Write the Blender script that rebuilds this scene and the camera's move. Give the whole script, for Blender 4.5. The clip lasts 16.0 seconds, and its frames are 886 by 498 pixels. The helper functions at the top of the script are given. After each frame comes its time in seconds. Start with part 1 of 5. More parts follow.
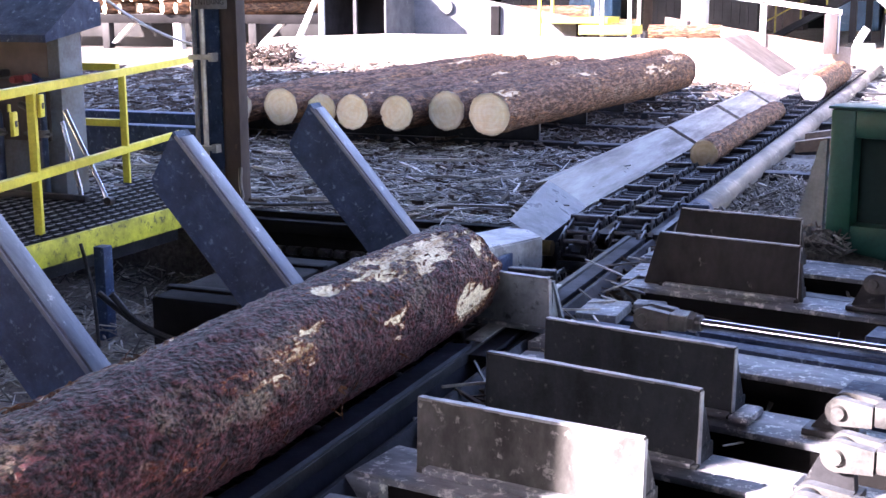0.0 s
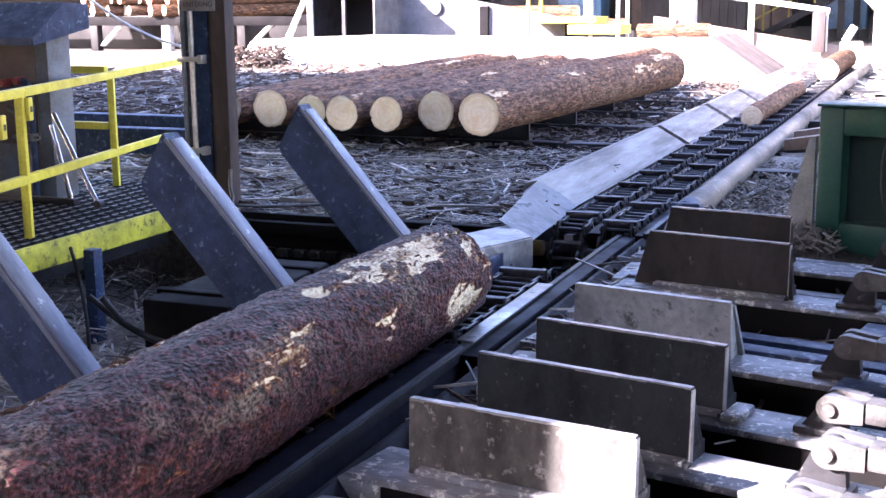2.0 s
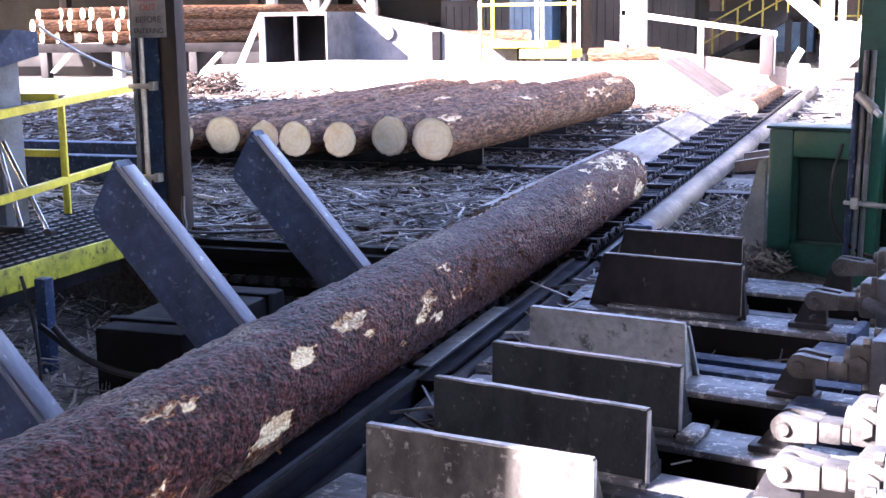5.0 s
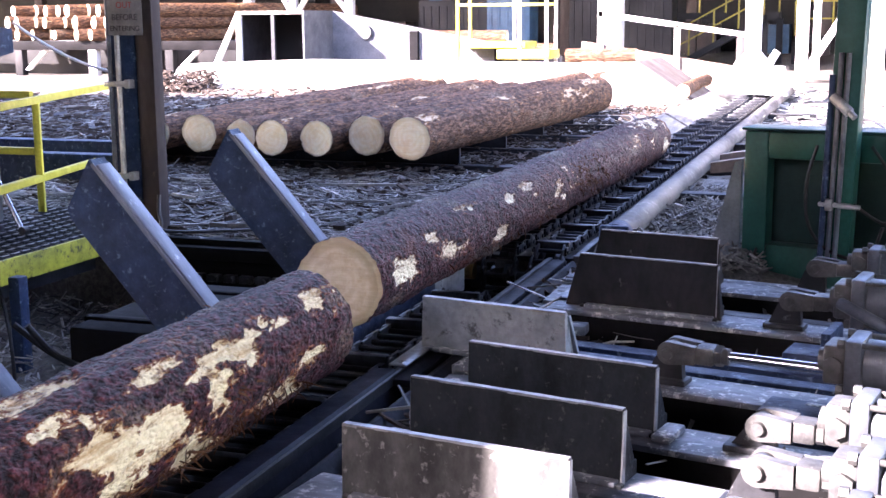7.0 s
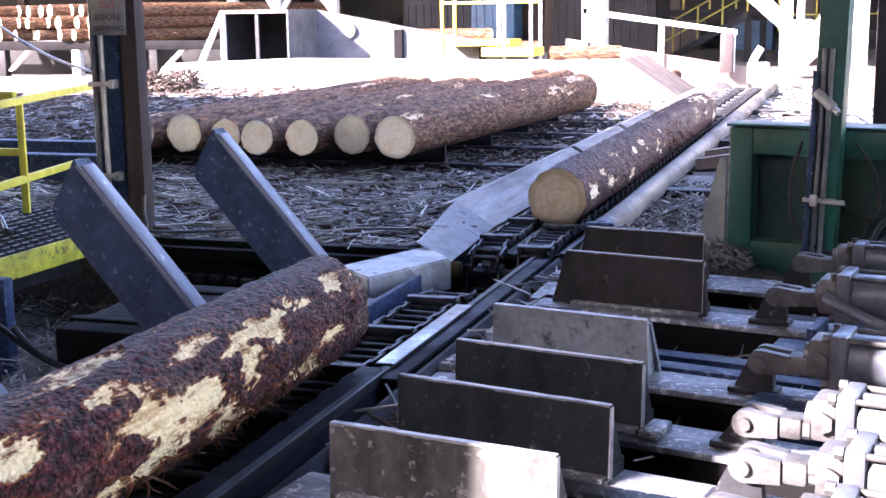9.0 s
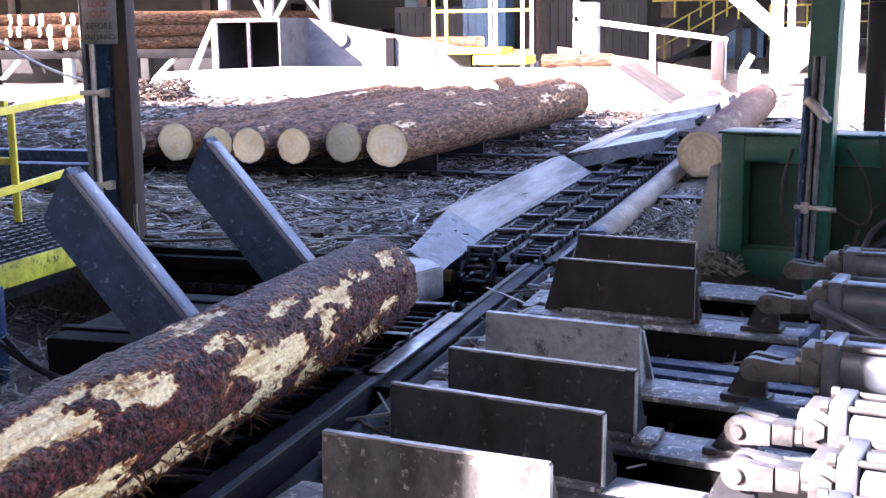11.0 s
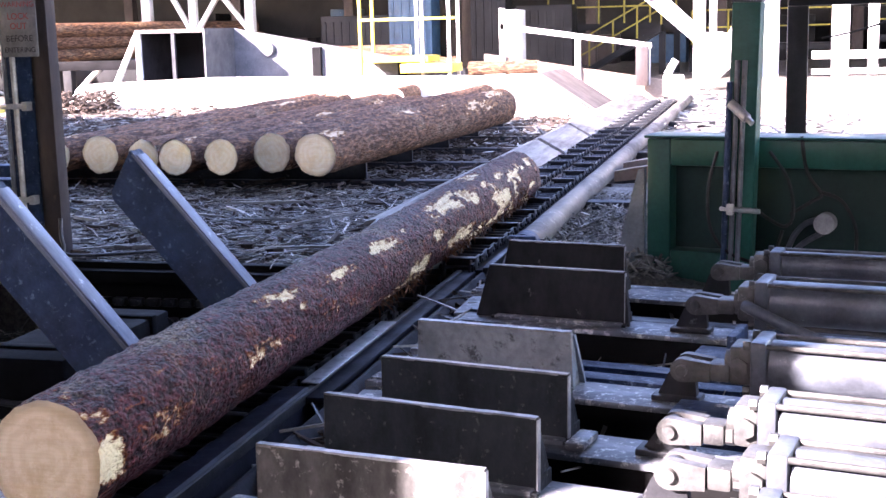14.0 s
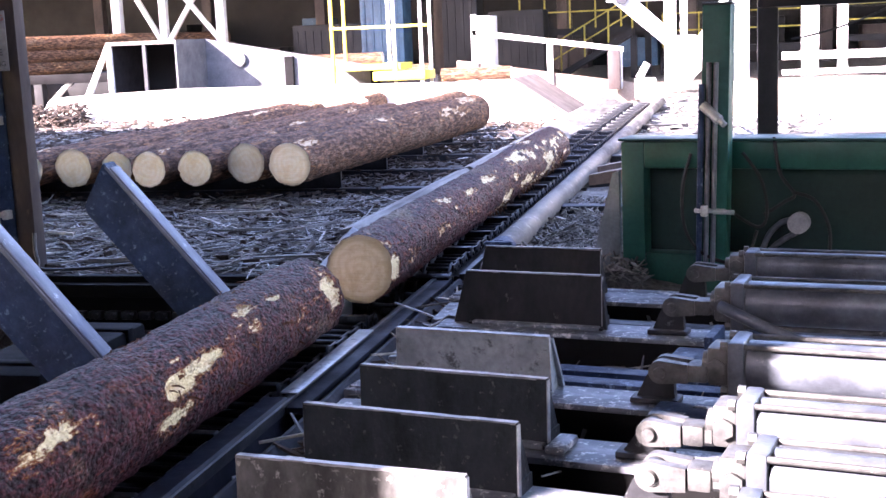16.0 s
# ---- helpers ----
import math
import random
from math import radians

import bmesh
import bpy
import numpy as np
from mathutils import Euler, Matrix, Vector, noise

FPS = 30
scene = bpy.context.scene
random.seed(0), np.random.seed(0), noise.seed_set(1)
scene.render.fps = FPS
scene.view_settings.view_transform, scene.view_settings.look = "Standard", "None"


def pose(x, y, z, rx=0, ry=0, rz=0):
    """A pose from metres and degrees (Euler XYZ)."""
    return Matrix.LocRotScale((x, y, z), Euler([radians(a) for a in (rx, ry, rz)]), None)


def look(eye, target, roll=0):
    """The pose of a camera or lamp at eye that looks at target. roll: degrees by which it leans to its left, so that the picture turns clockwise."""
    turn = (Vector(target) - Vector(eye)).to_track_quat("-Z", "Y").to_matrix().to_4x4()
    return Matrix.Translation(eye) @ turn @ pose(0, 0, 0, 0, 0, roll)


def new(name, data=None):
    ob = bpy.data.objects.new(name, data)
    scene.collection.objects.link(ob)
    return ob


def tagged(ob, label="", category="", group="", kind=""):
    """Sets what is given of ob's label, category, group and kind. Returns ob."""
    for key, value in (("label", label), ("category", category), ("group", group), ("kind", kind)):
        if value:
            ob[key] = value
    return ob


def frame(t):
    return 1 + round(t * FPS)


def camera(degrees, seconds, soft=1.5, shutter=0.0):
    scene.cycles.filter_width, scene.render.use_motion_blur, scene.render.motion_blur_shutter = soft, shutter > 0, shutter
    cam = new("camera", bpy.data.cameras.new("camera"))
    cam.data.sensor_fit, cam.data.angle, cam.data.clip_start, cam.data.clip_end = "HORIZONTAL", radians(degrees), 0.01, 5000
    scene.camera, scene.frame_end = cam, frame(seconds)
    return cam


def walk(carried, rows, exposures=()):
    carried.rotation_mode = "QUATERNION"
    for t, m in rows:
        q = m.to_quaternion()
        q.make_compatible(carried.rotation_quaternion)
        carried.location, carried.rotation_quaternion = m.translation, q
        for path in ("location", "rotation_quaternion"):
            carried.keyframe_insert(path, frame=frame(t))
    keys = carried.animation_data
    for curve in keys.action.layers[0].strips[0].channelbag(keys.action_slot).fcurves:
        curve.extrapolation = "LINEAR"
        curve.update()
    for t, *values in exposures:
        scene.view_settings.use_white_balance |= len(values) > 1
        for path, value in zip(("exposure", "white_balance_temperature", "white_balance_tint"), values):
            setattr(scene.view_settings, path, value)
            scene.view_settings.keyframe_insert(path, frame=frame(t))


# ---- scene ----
cam = camera(38.98, 16.0)
EYE = 1.75
# seconds, yaw, pitch, roll of a camera that pans on one spot
PAN = [
    (0, 22.58, -11.51, 0.23),
    (0.5, 22.94, -11.57, 0.03),
    (1, 22.72, -11.62, 0.54),
    (1.5, 22.32, -11.57, 0.63),
    (2, 22.07, -11.49, 0.58),
    (2.5, 22.21, -11.36, 0.48),
    (3, 22.05, -11.16, 0.49),
    (3.5, 21.76, -10.86, 0.73),
    (4, 21.24, -10.56, 0.56),
    (4.5, 20.72, -10.42, 0.34),
    (5, 19.92, -10.40, 0.85),
    (7.5, 18.80, -10.45, 0.42),
    (8, 18.76, -10.66, 0.64),
    (8.5, 18.42, -10.60, 0.73),
    (11, 17.83, -10.15, 0.85),
    (11.5, 17.13, -10.03, 1.06),
    (12, 15.67, -9.81, 1.15),
    (12.5, 14.67, -9.54, 1.24),
    (13, 15.07, -9.46, 1.33),
    (13.5, 15.06, -9.77, 1.27),
    (14, 14.51, -9.85, 1.47),
    (14.5, 13.87, -9.83, 1.94),
    (15, 13.44, -9.72, 2.25),
    (15.5, 13.51, -9.70, 2.30),
    (16, 13.25, -9.58, 2.41),
]
walk(cam, [(t, pose(0, 0, EYE, 90 + pitch, roll, yaw)) for t, yaw, pitch, roll in PAN],
     exposures=[(0, 4.13, 6420, 35), (1.0, 4.25, 6420, 35), (5, 4.27, 6420, 35), (7.5, 4.16, 6420, 35), (11, 4.1, 6420, 35), (16, 4.1, 6420, 35)])

# ---- light ----
SUN_EL, SUN_AZ = radians(27), radians(220)      # azimuth from +y towards +x
TO_SUN = Vector((math.sin(SUN_AZ) * math.cos(SUN_EL), math.cos(SUN_AZ) * math.cos(SUN_EL), math.sin(SUN_EL)))
world = bpy.data.worlds.new("world")
scene.world = world
world.use_nodes = True
sky = world.node_tree.nodes.new("ShaderNodeTexSky")
sky.sky_type, sky.sun_disc = "NISHITA", False
sky.sun_elevation, sky.sun_rotation = SUN_EL, SUN_AZ
background = world.node_tree.nodes["Background"]
background.inputs["Strength"].default_value = 0.15
world.node_tree.links.new(sky.outputs[0], background.inputs["Color"])
sun = new("sun", bpy.data.lights.new("sun", "SUN"))
sun.data.energy, sun.data.angle, sun.data.color = 3.6, radians(0.35), (1.0, 0.95, 0.86)
sun.matrix_world = look(TO_SUN * 30, (0, 0, 0))


# ---- materials ----
def nodes_of(name):
    m = bpy.data.materials.new(name)
    m.use_nodes = True
    t = m.node_tree
    return m, t, t.nodes["Principled BSDF"]


def noise_node(t, coord, scale, detail=5.0, rough=0.6, stretch=None):
    n = t.nodes.new("ShaderNodeTexNoise")
    n.inputs["Scale"].default_value, n.inputs["Detail"].default_value, n.inputs["Roughness"].default_value = scale, detail, rough
    if stretch:
        mp = t.nodes.new("ShaderNodeMapping")
        mp.inputs["Scale"].default_value = stretch
        t.links.new(coord, mp.inputs["Vector"])
        coord = mp.outputs[0]
    t.links.new(coord, n.inputs["Vector"])
    return n.outputs["Fac"]


def ramp_node(t, fac, stops):
    r = t.nodes.new("ShaderNodeValToRGB")
    while len(r.color_ramp.elements) < len(stops):
        r.color_ramp.elements.new(0.5)
    for e, (p, c) in zip(r.color_ramp.elements, stops):
        e.position, e.color = p, (*c, 1)
    t.links.new(fac, r.inputs[0])
    return r.outputs[0]


def mix_node(t, fac, a, b, mode="MIX"):
    m = t.nodes.new("ShaderNodeMix")
    m.data_type, m.blend_type = "RGBA", mode
    for sock, v in ((m.inputs[0], fac), (m.inputs[6], a), (m.inputs[7], b)):
        if isinstance(v, (int, float)):
            sock.default_value = v
        elif isinstance(v, tuple):
            sock.default_value = (*v, 1)
        else:
            t.links.new(v, sock)
    return m.outputs[2]


def span(t, fac, a, b, lo=0.3, hi=0.7):
    m = t.nodes.new("ShaderNodeMapRange")
    m.inputs[1].default_value, m.inputs[2].default_value, m.inputs[3].default_value, m.inputs[4].default_value = lo, hi, a, b
    t.links.new(fac, m.inputs[0])
    return m.outputs[0]


def bump_to(t, bsdf, fac, strength, dist=0.01):
    b = t.nodes.new("ShaderNodeBump")
    b.inputs["Strength"].default_value, b.inputs["Distance"].default_value = strength, dist
    t.links.new(fac, b.inputs["Height"])
    t.links.new(b.outputs[0], bsdf.inputs["Normal"])


def mat(name, base, dark, light=None, rough=(0.45, 0.75), metal=0.0, scale=3.0, fine=35.0, bump=0.25, wear=0.62, stretch=None, spec=0.28):
    """Base colour with broad stains of dark, fine grain, and worn specks of light."""
    m, t, bsdf = nodes_of(name)
    co = t.nodes.new("ShaderNodeTexCoord").outputs["Object"]
    broad, grain = noise_node(t, co, scale, 6, 0.65, stretch), noise_node(t, co, fine, 4, 0.6, stretch)
    col = mix_node(t, span(t, broad, 0, 1, 0.38, 0.66), base, dark)
    col = mix_node(t, 0.35, col, ramp_node(t, grain, [(0.3, (0.3, 0.3, 0.3)), (0.7, (1, 1, 1))]), "MULTIPLY")
    if light:
        spot = noise_node(t, co, scale * 3.1, 8, 0.72)
        col = mix_node(t, span(t, spot, 0, 0.85, wear, wear + 0.09), col, light)
    t.links.new(col, bsdf.inputs["Base Color"])
    t.links.new(span(t, broad, rough[0], rough[1], 0.35, 0.65), bsdf.inputs["Roughness"])
    bsdf.inputs["Metallic"].default_value = metal
    bsdf.inputs["Specular IOR Level"].default_value = spec
    bump_to(t, bsdf, grain, bump, 0.006)
    return m


STEEL_DARK = mat("dark_mill_steel", (0.045, 0.047, 0.054), (0.018, 0.018, 0.021), (0.2, 0.205, 0.215), (0.35, 0.55), 0.35, 2.5, 30)
STEEL_BLUE = mat("blue_black_painted_steel", (0.033, 0.058, 0.118), (0.015, 0.028, 0.062), (0.15, 0.21, 0.3), (0.36, 0.56), 0.0, 6.5, 60, 0.35, wear=0.57, spec=0.14)
STEEL_LIT_WORN = mat("lit_and_worn_blue_steel", (0.17, 0.19, 0.24), (0.07, 0.082, 0.115), (0.5, 0.53, 0.6), (0.35, 0.55), 0.1, 4.0, 40, wear=0.6, stretch=(1, 1, 0.3))
STEEL_WORN = mat("polished_worn_steel", (0.31, 0.29, 0.265), (0.11, 0.092, 0.083), (0.55, 0.53, 0.5), (0.32, 0.6), 0.2, 3.2, 30, 0.2, stretch=(2.2, 0.2, 2.2))
STEEL_BRIGHT = mat("rubbed_bright_steel", (0.56, 0.57, 0.59), (0.3, 0.3, 0.31), (0.8, 0.8, 0.8), (0.25, 0.45), 0.35, 4.0, 30, 0.2)
STEEL_SLIDE = mat("scuffed_slide_steel", (0.23, 0.245, 0.275), (0.08, 0.086, 0.1), (0.68, 0.68, 0.66), (0.35, 0.6), 0.08, 5.4, 30, wear=0.54, stretch=(0.4, 1, 1))
PLATE_BROWN = mat("oiled_brown_steel_plate", (0.034, 0.032, 0.034), (0.012, 0.012, 0.014), (0.2, 0.195, 0.19), (0.45, 0.65), 0.0, 3.0, 28, wear=0.64, stretch=(1, 1, 0.6), spec=0.12)
PLATE_DARK = mat("oiled_blue_black_steel_plate", (0.027, 0.032, 0.038), (0.01, 0.012, 0.015), (0.12, 0.13, 0.125), (0.4, 0.62), 0.0, 5.5, 60, 0.35, wear=0.6, stretch=(1, 1, 0.6), spec=0.14)
PLATE_SCUFFED = mat("scuffed_grey_brown_plate", (0.1, 0.098, 0.094), (0.035, 0.034, 0.034), (0.27, 0.265, 0.25), (0.45, 0.65), 0.0, 5.0, 50, wear=0.57, stretch=(1, 1, 0.6), spec=0.15)
PLATE_GREY = mat("scraped_grey_steel_plate", (0.33, 0.36, 0.39), (0.17, 0.19, 0.21), (0.04, 0.042, 0.046), (0.4, 0.6), 0.1, 3.4, 30, wear=0.57)
EDGE_BARE = mat("bare_steel_edge", (0.42, 0.42, 0.43), (0.14, 0.14, 0.145), None, (0.3, 0.5), 0.3, 6, 50)
CHAIN = mat("greasy_chain_steel", (0.055, 0.057, 0.065), (0.02, 0.02, 0.022), (0.22, 0.22, 0.24), (0.28, 0.5), 0.7, 9, 60, wear=0.64)
CHROME = mat("chromed_rod", (0.62, 0.62, 0.63), (0.5, 0.5, 0.5), None, (0.12, 0.2), 1.0, 4, 60, 0.02)
CYL_GREY = mat("grey_cylinder_paint", (0.155, 0.175, 0.21), (0.07, 0.077, 0.095), (0.3, 0.32, 0.35), (0.28, 0.46), 0.3, 3, 40, wear=0.64)
CLEVIS = mat("cast_steel_clevis", (0.16, 0.157, 0.152), (0.05, 0.05, 0.052), (0.36, 0.35, 0.33), (0.4, 0.6), 0.5, 5, 50)
APRON = mat("grey_rubber_sheet", (0.27, 0.3, 0.31), (0.16, 0.18, 0.19), None, (0.5, 0.7), 0, 3, 40)
PIPE = mat("weathered_pipe_steel", (0.17, 0.15, 0.132), (0.075, 0.063, 0.055), (0.36, 0.34, 0.31), (0.45, 0.68), 0.15, 2.6, 30, 0.3, 0.58, (1, 0.35, 1))
GREEN = mat("dark_green_machine_paint", (0.014, 0.095, 0.074), (0.008, 0.06, 0.048), (0.07, 0.12, 0.1), (0.3, 0.5), 0.0, 2.0, 30, 0.12, wear=0.68)
# darkened copy of the green: shade of the recess put into the colour
GREEN_SHADED = mat("shaded_green_panel", (0.007, 0.03, 0.027), (0.005, 0.02, 0.018), None, (0.4, 0.6), 0.0, 2.5, 30)
YELLOW = mat("safety_yellow_paint", (0.68, 0.58, 0.06), (0.5, 0.42, 0.05), (0.12, 0.11, 0.07), (0.4, 0.6), 0.0, 3.5, 40, wear=0.68)
YELLOW_DIRTY = mat("grimy_yellow_paint", (0.62, 0.57, 0.05), (0.3, 0.28, 0.04), (0.04, 0.04, 0.03), (0.5, 0.7), 0.0, 4.0, 40, wear=0.54)
# the safety yellow dimmed: shade on the far railings put into the colour
YELLOW_SHADED = mat("shaded_far_yellow", (0.3, 0.25, 0.035), (0.17, 0.14, 0.03), None, (0.5, 0.7), 0.0, 2.0, 30)
POST_RUST = mat("rust_brown_column", (0.06, 0.045, 0.043), (0.032, 0.025, 0.025), (0.11, 0.075, 0.06), (0.5, 0.75), 0.2, 1.8, 30, stretch=(1, 1, 0.3))
POST_BEIGE = mat("dusty_beige_steel", (0.15, 0.118, 0.1), (0.09, 0.07, 0.06), (0.24, 0.2, 0.17), (0.5, 0.75), 0.1, 1.5, 24)
# near-black; under slides and chain it holds the shade of the gaps
NEAR_BLACK = mat("near_black_steel_and_shade", (0.008, 0.007, 0.008), (0.004, 0.004, 0.004), None, (0.6, 0.8), 0.0, 2, 30, spec=0.08)
HOPPER_GREY = mat("weathered_grey_hopper_plate", (0.115, 0.115, 0.125), (0.06, 0.06, 0.068), (0.2, 0.19, 0.18), (0.55, 0.75), 0.0, 1.2, 20)
BLACK = mat("black_painted_steel", (0.022, 0.022, 0.026), (0.012, 0.012, 0.014), None, (0.35, 0.55), 0.1, 3, 40)
RUBBER = mat("black_cable_rubber", (0.02, 0.02, 0.022), (0.014, 0.014, 0.014), None, (0.5, 0.7), 0, 10, 60)
CABINET = mat("blue_grey_cabinet_paint", (0.13, 0.15, 0.175), (0.075, 0.065, 0.055), (0.1, 0.075, 0.05), (0.4, 0.65), 0.0, 2.4, 40, wear=0.64)
SKIRT = mat("oily_black_skirt_steel", (0.014, 0.017, 0.032), (0.008, 0.009, 0.015), (0.09, 0.1, 0.14), (0.45, 0.7), 0.0, 2.5, 30, wear=0.66, spec=0.1)
GALV = mat("galvanised_steel", (0.5, 0.5, 0.51), (0.36, 0.36, 0.37), None, (0.3, 0.5), 0.6, 12, 60)
WHITE = mat("white_painted_steel", (0.74, 0.73, 0.71), (0.52, 0.5, 0.47), (0.35, 0.25, 0.18), (0.45, 0.65), 0.0, 1.5, 30, wear=0.7)
CONCRETE = mat("pale_dusty_concrete", (0.56, 0.53, 0.48), (0.4, 0.36, 0.32), (0.68, 0.64, 0.58), (0.7, 0.9), 0.0, 0.6, 12, 0.3)
RUST_PINK = mat("faded_beige_primer_steel", (0.29, 0.22, 0.175), (0.18, 0.125, 0.095), (0.4, 0.34, 0.29), (0.5, 0.8), 0.1, 1.2, 20)
# near-black base: shade inside bays and under decks put into the colour
DEEP_SHADE = mat("near_black_shaded_steel", (0.007, 0.006, 0.007), (0.003, 0.003, 0.0035), (0.02, 0.016, 0.013), (0.6, 0.8), 0.0, 0.5, 8)
BLUE = mat("blue_machine_paint", (0.03, 0.075, 0.13), (0.02, 0.045, 0.08), (0.2, 0.22, 0.24), (0.4, 0.6), 0.0, 1.5, 20)
ROOF = mat("steel_roof_sheet", (0.35, 0.36, 0.38), (0.24, 0.24, 0.25), None, (0.5, 0.7), 0.2, 1.0, 20)
BARK_BITS = mat("loose_bark", (0.075, 0.052, 0.04), (0.032, 0.024, 0.02), (0.2, 0.14, 0.09), (0.7, 0.95), 0.0, 2.0, 40, 0.4)


def litter(name, stops, rough=0.8):
    """Loose pieces, each of a tone of its own, with grain."""
    m, t, bsdf = nodes_of(name)
    geo, co = t.nodes.new("ShaderNodeNewGeometry"), t.nodes.new("ShaderNodeTexCoord").outputs["Object"]
    col = ramp_node(t, geo.outputs["Random Per Island"], stops)
    col = mix_node(t, 0.55, col, ramp_node(t, noise_node(t, co, 45, 4, 0.65), [(0.32, (0.2, 0.2, 0.2)), (0.66, (1, 1, 1))]), "MULTIPLY")
    t.links.new(col, bsdf.inputs["Base Color"])
    bsdf.inputs["Roughness"].default_value = rough
    return m


SPLINTER = litter("weathered_splinters", [(0.0, (0.013, 0.012, 0.012)), (0.36, (0.11, 0.1, 0.096)), (0.72, (0.42, 0.4, 0.37)), (0.95, (0.6, 0.55, 0.48)), (1.0, (0.85, 0.8, 0.7))], 0.5)
CHIPS = litter("pale_wood_chips", [(0.0, (0.07, 0.06, 0.055)), (0.4, (0.2, 0.185, 0.17)), (1.0, (0.42, 0.39, 0.35))])
FRESH = mat("fresh_torn_bark", (0.17, 0.075, 0.035), (0.07, 0.03, 0.018), (0.42, 0.27, 0.14), (0.7, 0.9), 0.0, 6, 50, 0.3)
SIGN_WHITE = mat("faded_sign_white", (0.24, 0.24, 0.25), (0.14, 0.14, 0.15), None, (0.4, 0.6), 0, 4, 40)
SIGN_RED = mat("faded_sign_red", (0.34, 0.05, 0.05), (0.24, 0.05, 0.05), None, (0.4, 0.6), 0, 8, 40)
SIGN_BLACK = mat("sign_black", (0.03, 0.03, 0.04), (0.02, 0.02, 0.02), None, (0.5, 0.6), 0, 8, 40)
BRASS = mat("greasy_brass", (0.42, 0.3, 0.13), (0.2, 0.15, 0.08), None, (0.3, 0.45), 0.8, 8, 50)


def bark_material(name, outer, deep, red, wood, gloss=0.38, spec=0.12, contrast=1.0, grain=1.0, blotch=0.75, run=0.5):
    """Bark whose peeled places, given point by point in 'peel', show red inner bark and then pale wood."""
    m, t, bsdf = nodes_of(name)
    tex = t.nodes.new("ShaderNodeTexCoord").outputs["Object"]
    info = t.nodes.new("ShaderNodeObjectInfo")
    shift = t.nodes.new("ShaderNodeVectorMath")
    shift.operation = "MULTIPLY_ADD"
    t.links.new(info.outputs["Random"], shift.inputs[0])
    shift.inputs[1].default_value = (31, 17, 23)
    t.links.new(tex, shift.inputs[2])
    wn = t.nodes.new("ShaderNodeTexNoise")
    wn.inputs["Scale"].default_value = 7
    t.links.new(shift.outputs[0], wn.inputs["Vector"])
    warp = t.nodes.new("ShaderNodeVectorMath")
    warp.operation = "MULTIPLY_ADD"
    t.links.new(wn.outputs["Color"], warp.inputs[0])
    warp.inputs[1].default_value = (0.03, 0.05, 0.03)
    t.links.new(shift.outputs[0], warp.inputs[2])
    co = warp.outputs[0]
    att = t.nodes.new("ShaderNodeAttribute")
    att.attribute_name = "peel"
    flake = noise_node(t, co, 26 * grain, 6, 0.62, (1, run, 1))
    scaly = noise_node(t, co, 55 * grain, 6, 0.62, (1, run, 1))
    fine = noise_node(t, co, 210, 5, 0.7, (1, 0.4, 1))
    broad = noise_node(t, co, 2.3, 6, 0.65, (1, 0.55, 1))
    blot = noise_node(t, co, 4.6, 7, 0.7, (1, 0.5, 1))
    dab = noise_node(t, co, 8.5, 6, 0.68, (1.2, 0.6, 1.2))
    tint = lambda k, add=0.0: tuple(min(1, v * k + add) for v in outer)
    low = tuple(d + (0.55 * o - d) * (1 - contrast) for d, o in zip(deep, outer))
    bark = ramp_node(t, flake, [(0.4, low), (0.47, tint(0.55)), (0.52, outer), (0.58, tint(1.35)), (0.68, tint(1.5 + 0.9 * contrast, 0.004))])
    bark = mix_node(t, span(t, scaly, 0.9 * contrast, 0, 0.42, 0.5), bark, low)
    # rust red, then tan and grey blotches
    bark = mix_node(t, span(t, blot, 0, blotch, 0.55, 0.66), bark, mix_node(t, span(t, scaly, 0, 1, 0.4, 0.58), tuple(0.25 * v for v in red), red))
    bark = mix_node(t, span(t, broad, 0.5, 0, 0.34, 0.44), bark, mix_node(t, span(t, scaly, 0, 1, 0.4, 0.58), low, tuple(0.5 * (a + b) for a, b in zip(outer, wood))))
    bark = mix_node(t, span(t, dab, 0, blotch, 0.64, 0.72), bark, mix_node(t, span(t, scaly, 0, 1, 0.42, 0.6), tuple(0.4 * v for v in red), tuple(a * 0.6 + b * 0.25 for a, b in zip(red, wood))))
    streak = noise_node(t, co, 11, 7, 0.72, (2.0, 0.22, 2.0))
    torn = noise_node(t, co, 6, 8, 0.75, (1.2, 0.5, 1.2))
    tan = tuple(v * k for v, k in zip(wood, (0.6, 0.42, 0.26)))
    pale = mix_node(t, span(t, streak, 0, 1, 0.47, 0.66), wood, tan)
    pale = mix_node(t, span(t, torn, 0, 0.9, 0.53, 0.6), pale, mix_node(t, span(t, scaly, 0, 1, 0.44, 0.56), tuple(0.5 * v for v in red), tan))
    edge = t.nodes.new("ShaderNodeMath")
    edge.operation = "MULTIPLY_ADD"
    mixed = t.nodes.new("ShaderNodeMath")
    mixed.operation = "MULTIPLY_ADD"
    t.links.new(streak, mixed.inputs[0])
    mixed.inputs[1].default_value = -1.3
    t.links.new(flake, mixed.inputs[2])
    t.links.new(mixed.outputs[0], edge.inputs[0])
    edge.inputs[1].default_value = 1.25
    t.links.new(att.outputs["Fac"], edge.inputs[2])
    fringe = mix_node(t, span(t, streak, 0, 1, 0.4, 0.6), tuple(1.15 * v for v in red), tuple(0.3 * v for v in red))
    inner = mix_node(t, span(t, edge.outputs[0], 0, 1, 0.1, 0.2), bark, fringe)
    inner = mix_node(t, span(t, edge.outputs[0], 0, 0.8, 0.2, 0.29), inner, mix_node(t, span(t, scaly, 0, 1, 0.42, 0.56), red, tan))
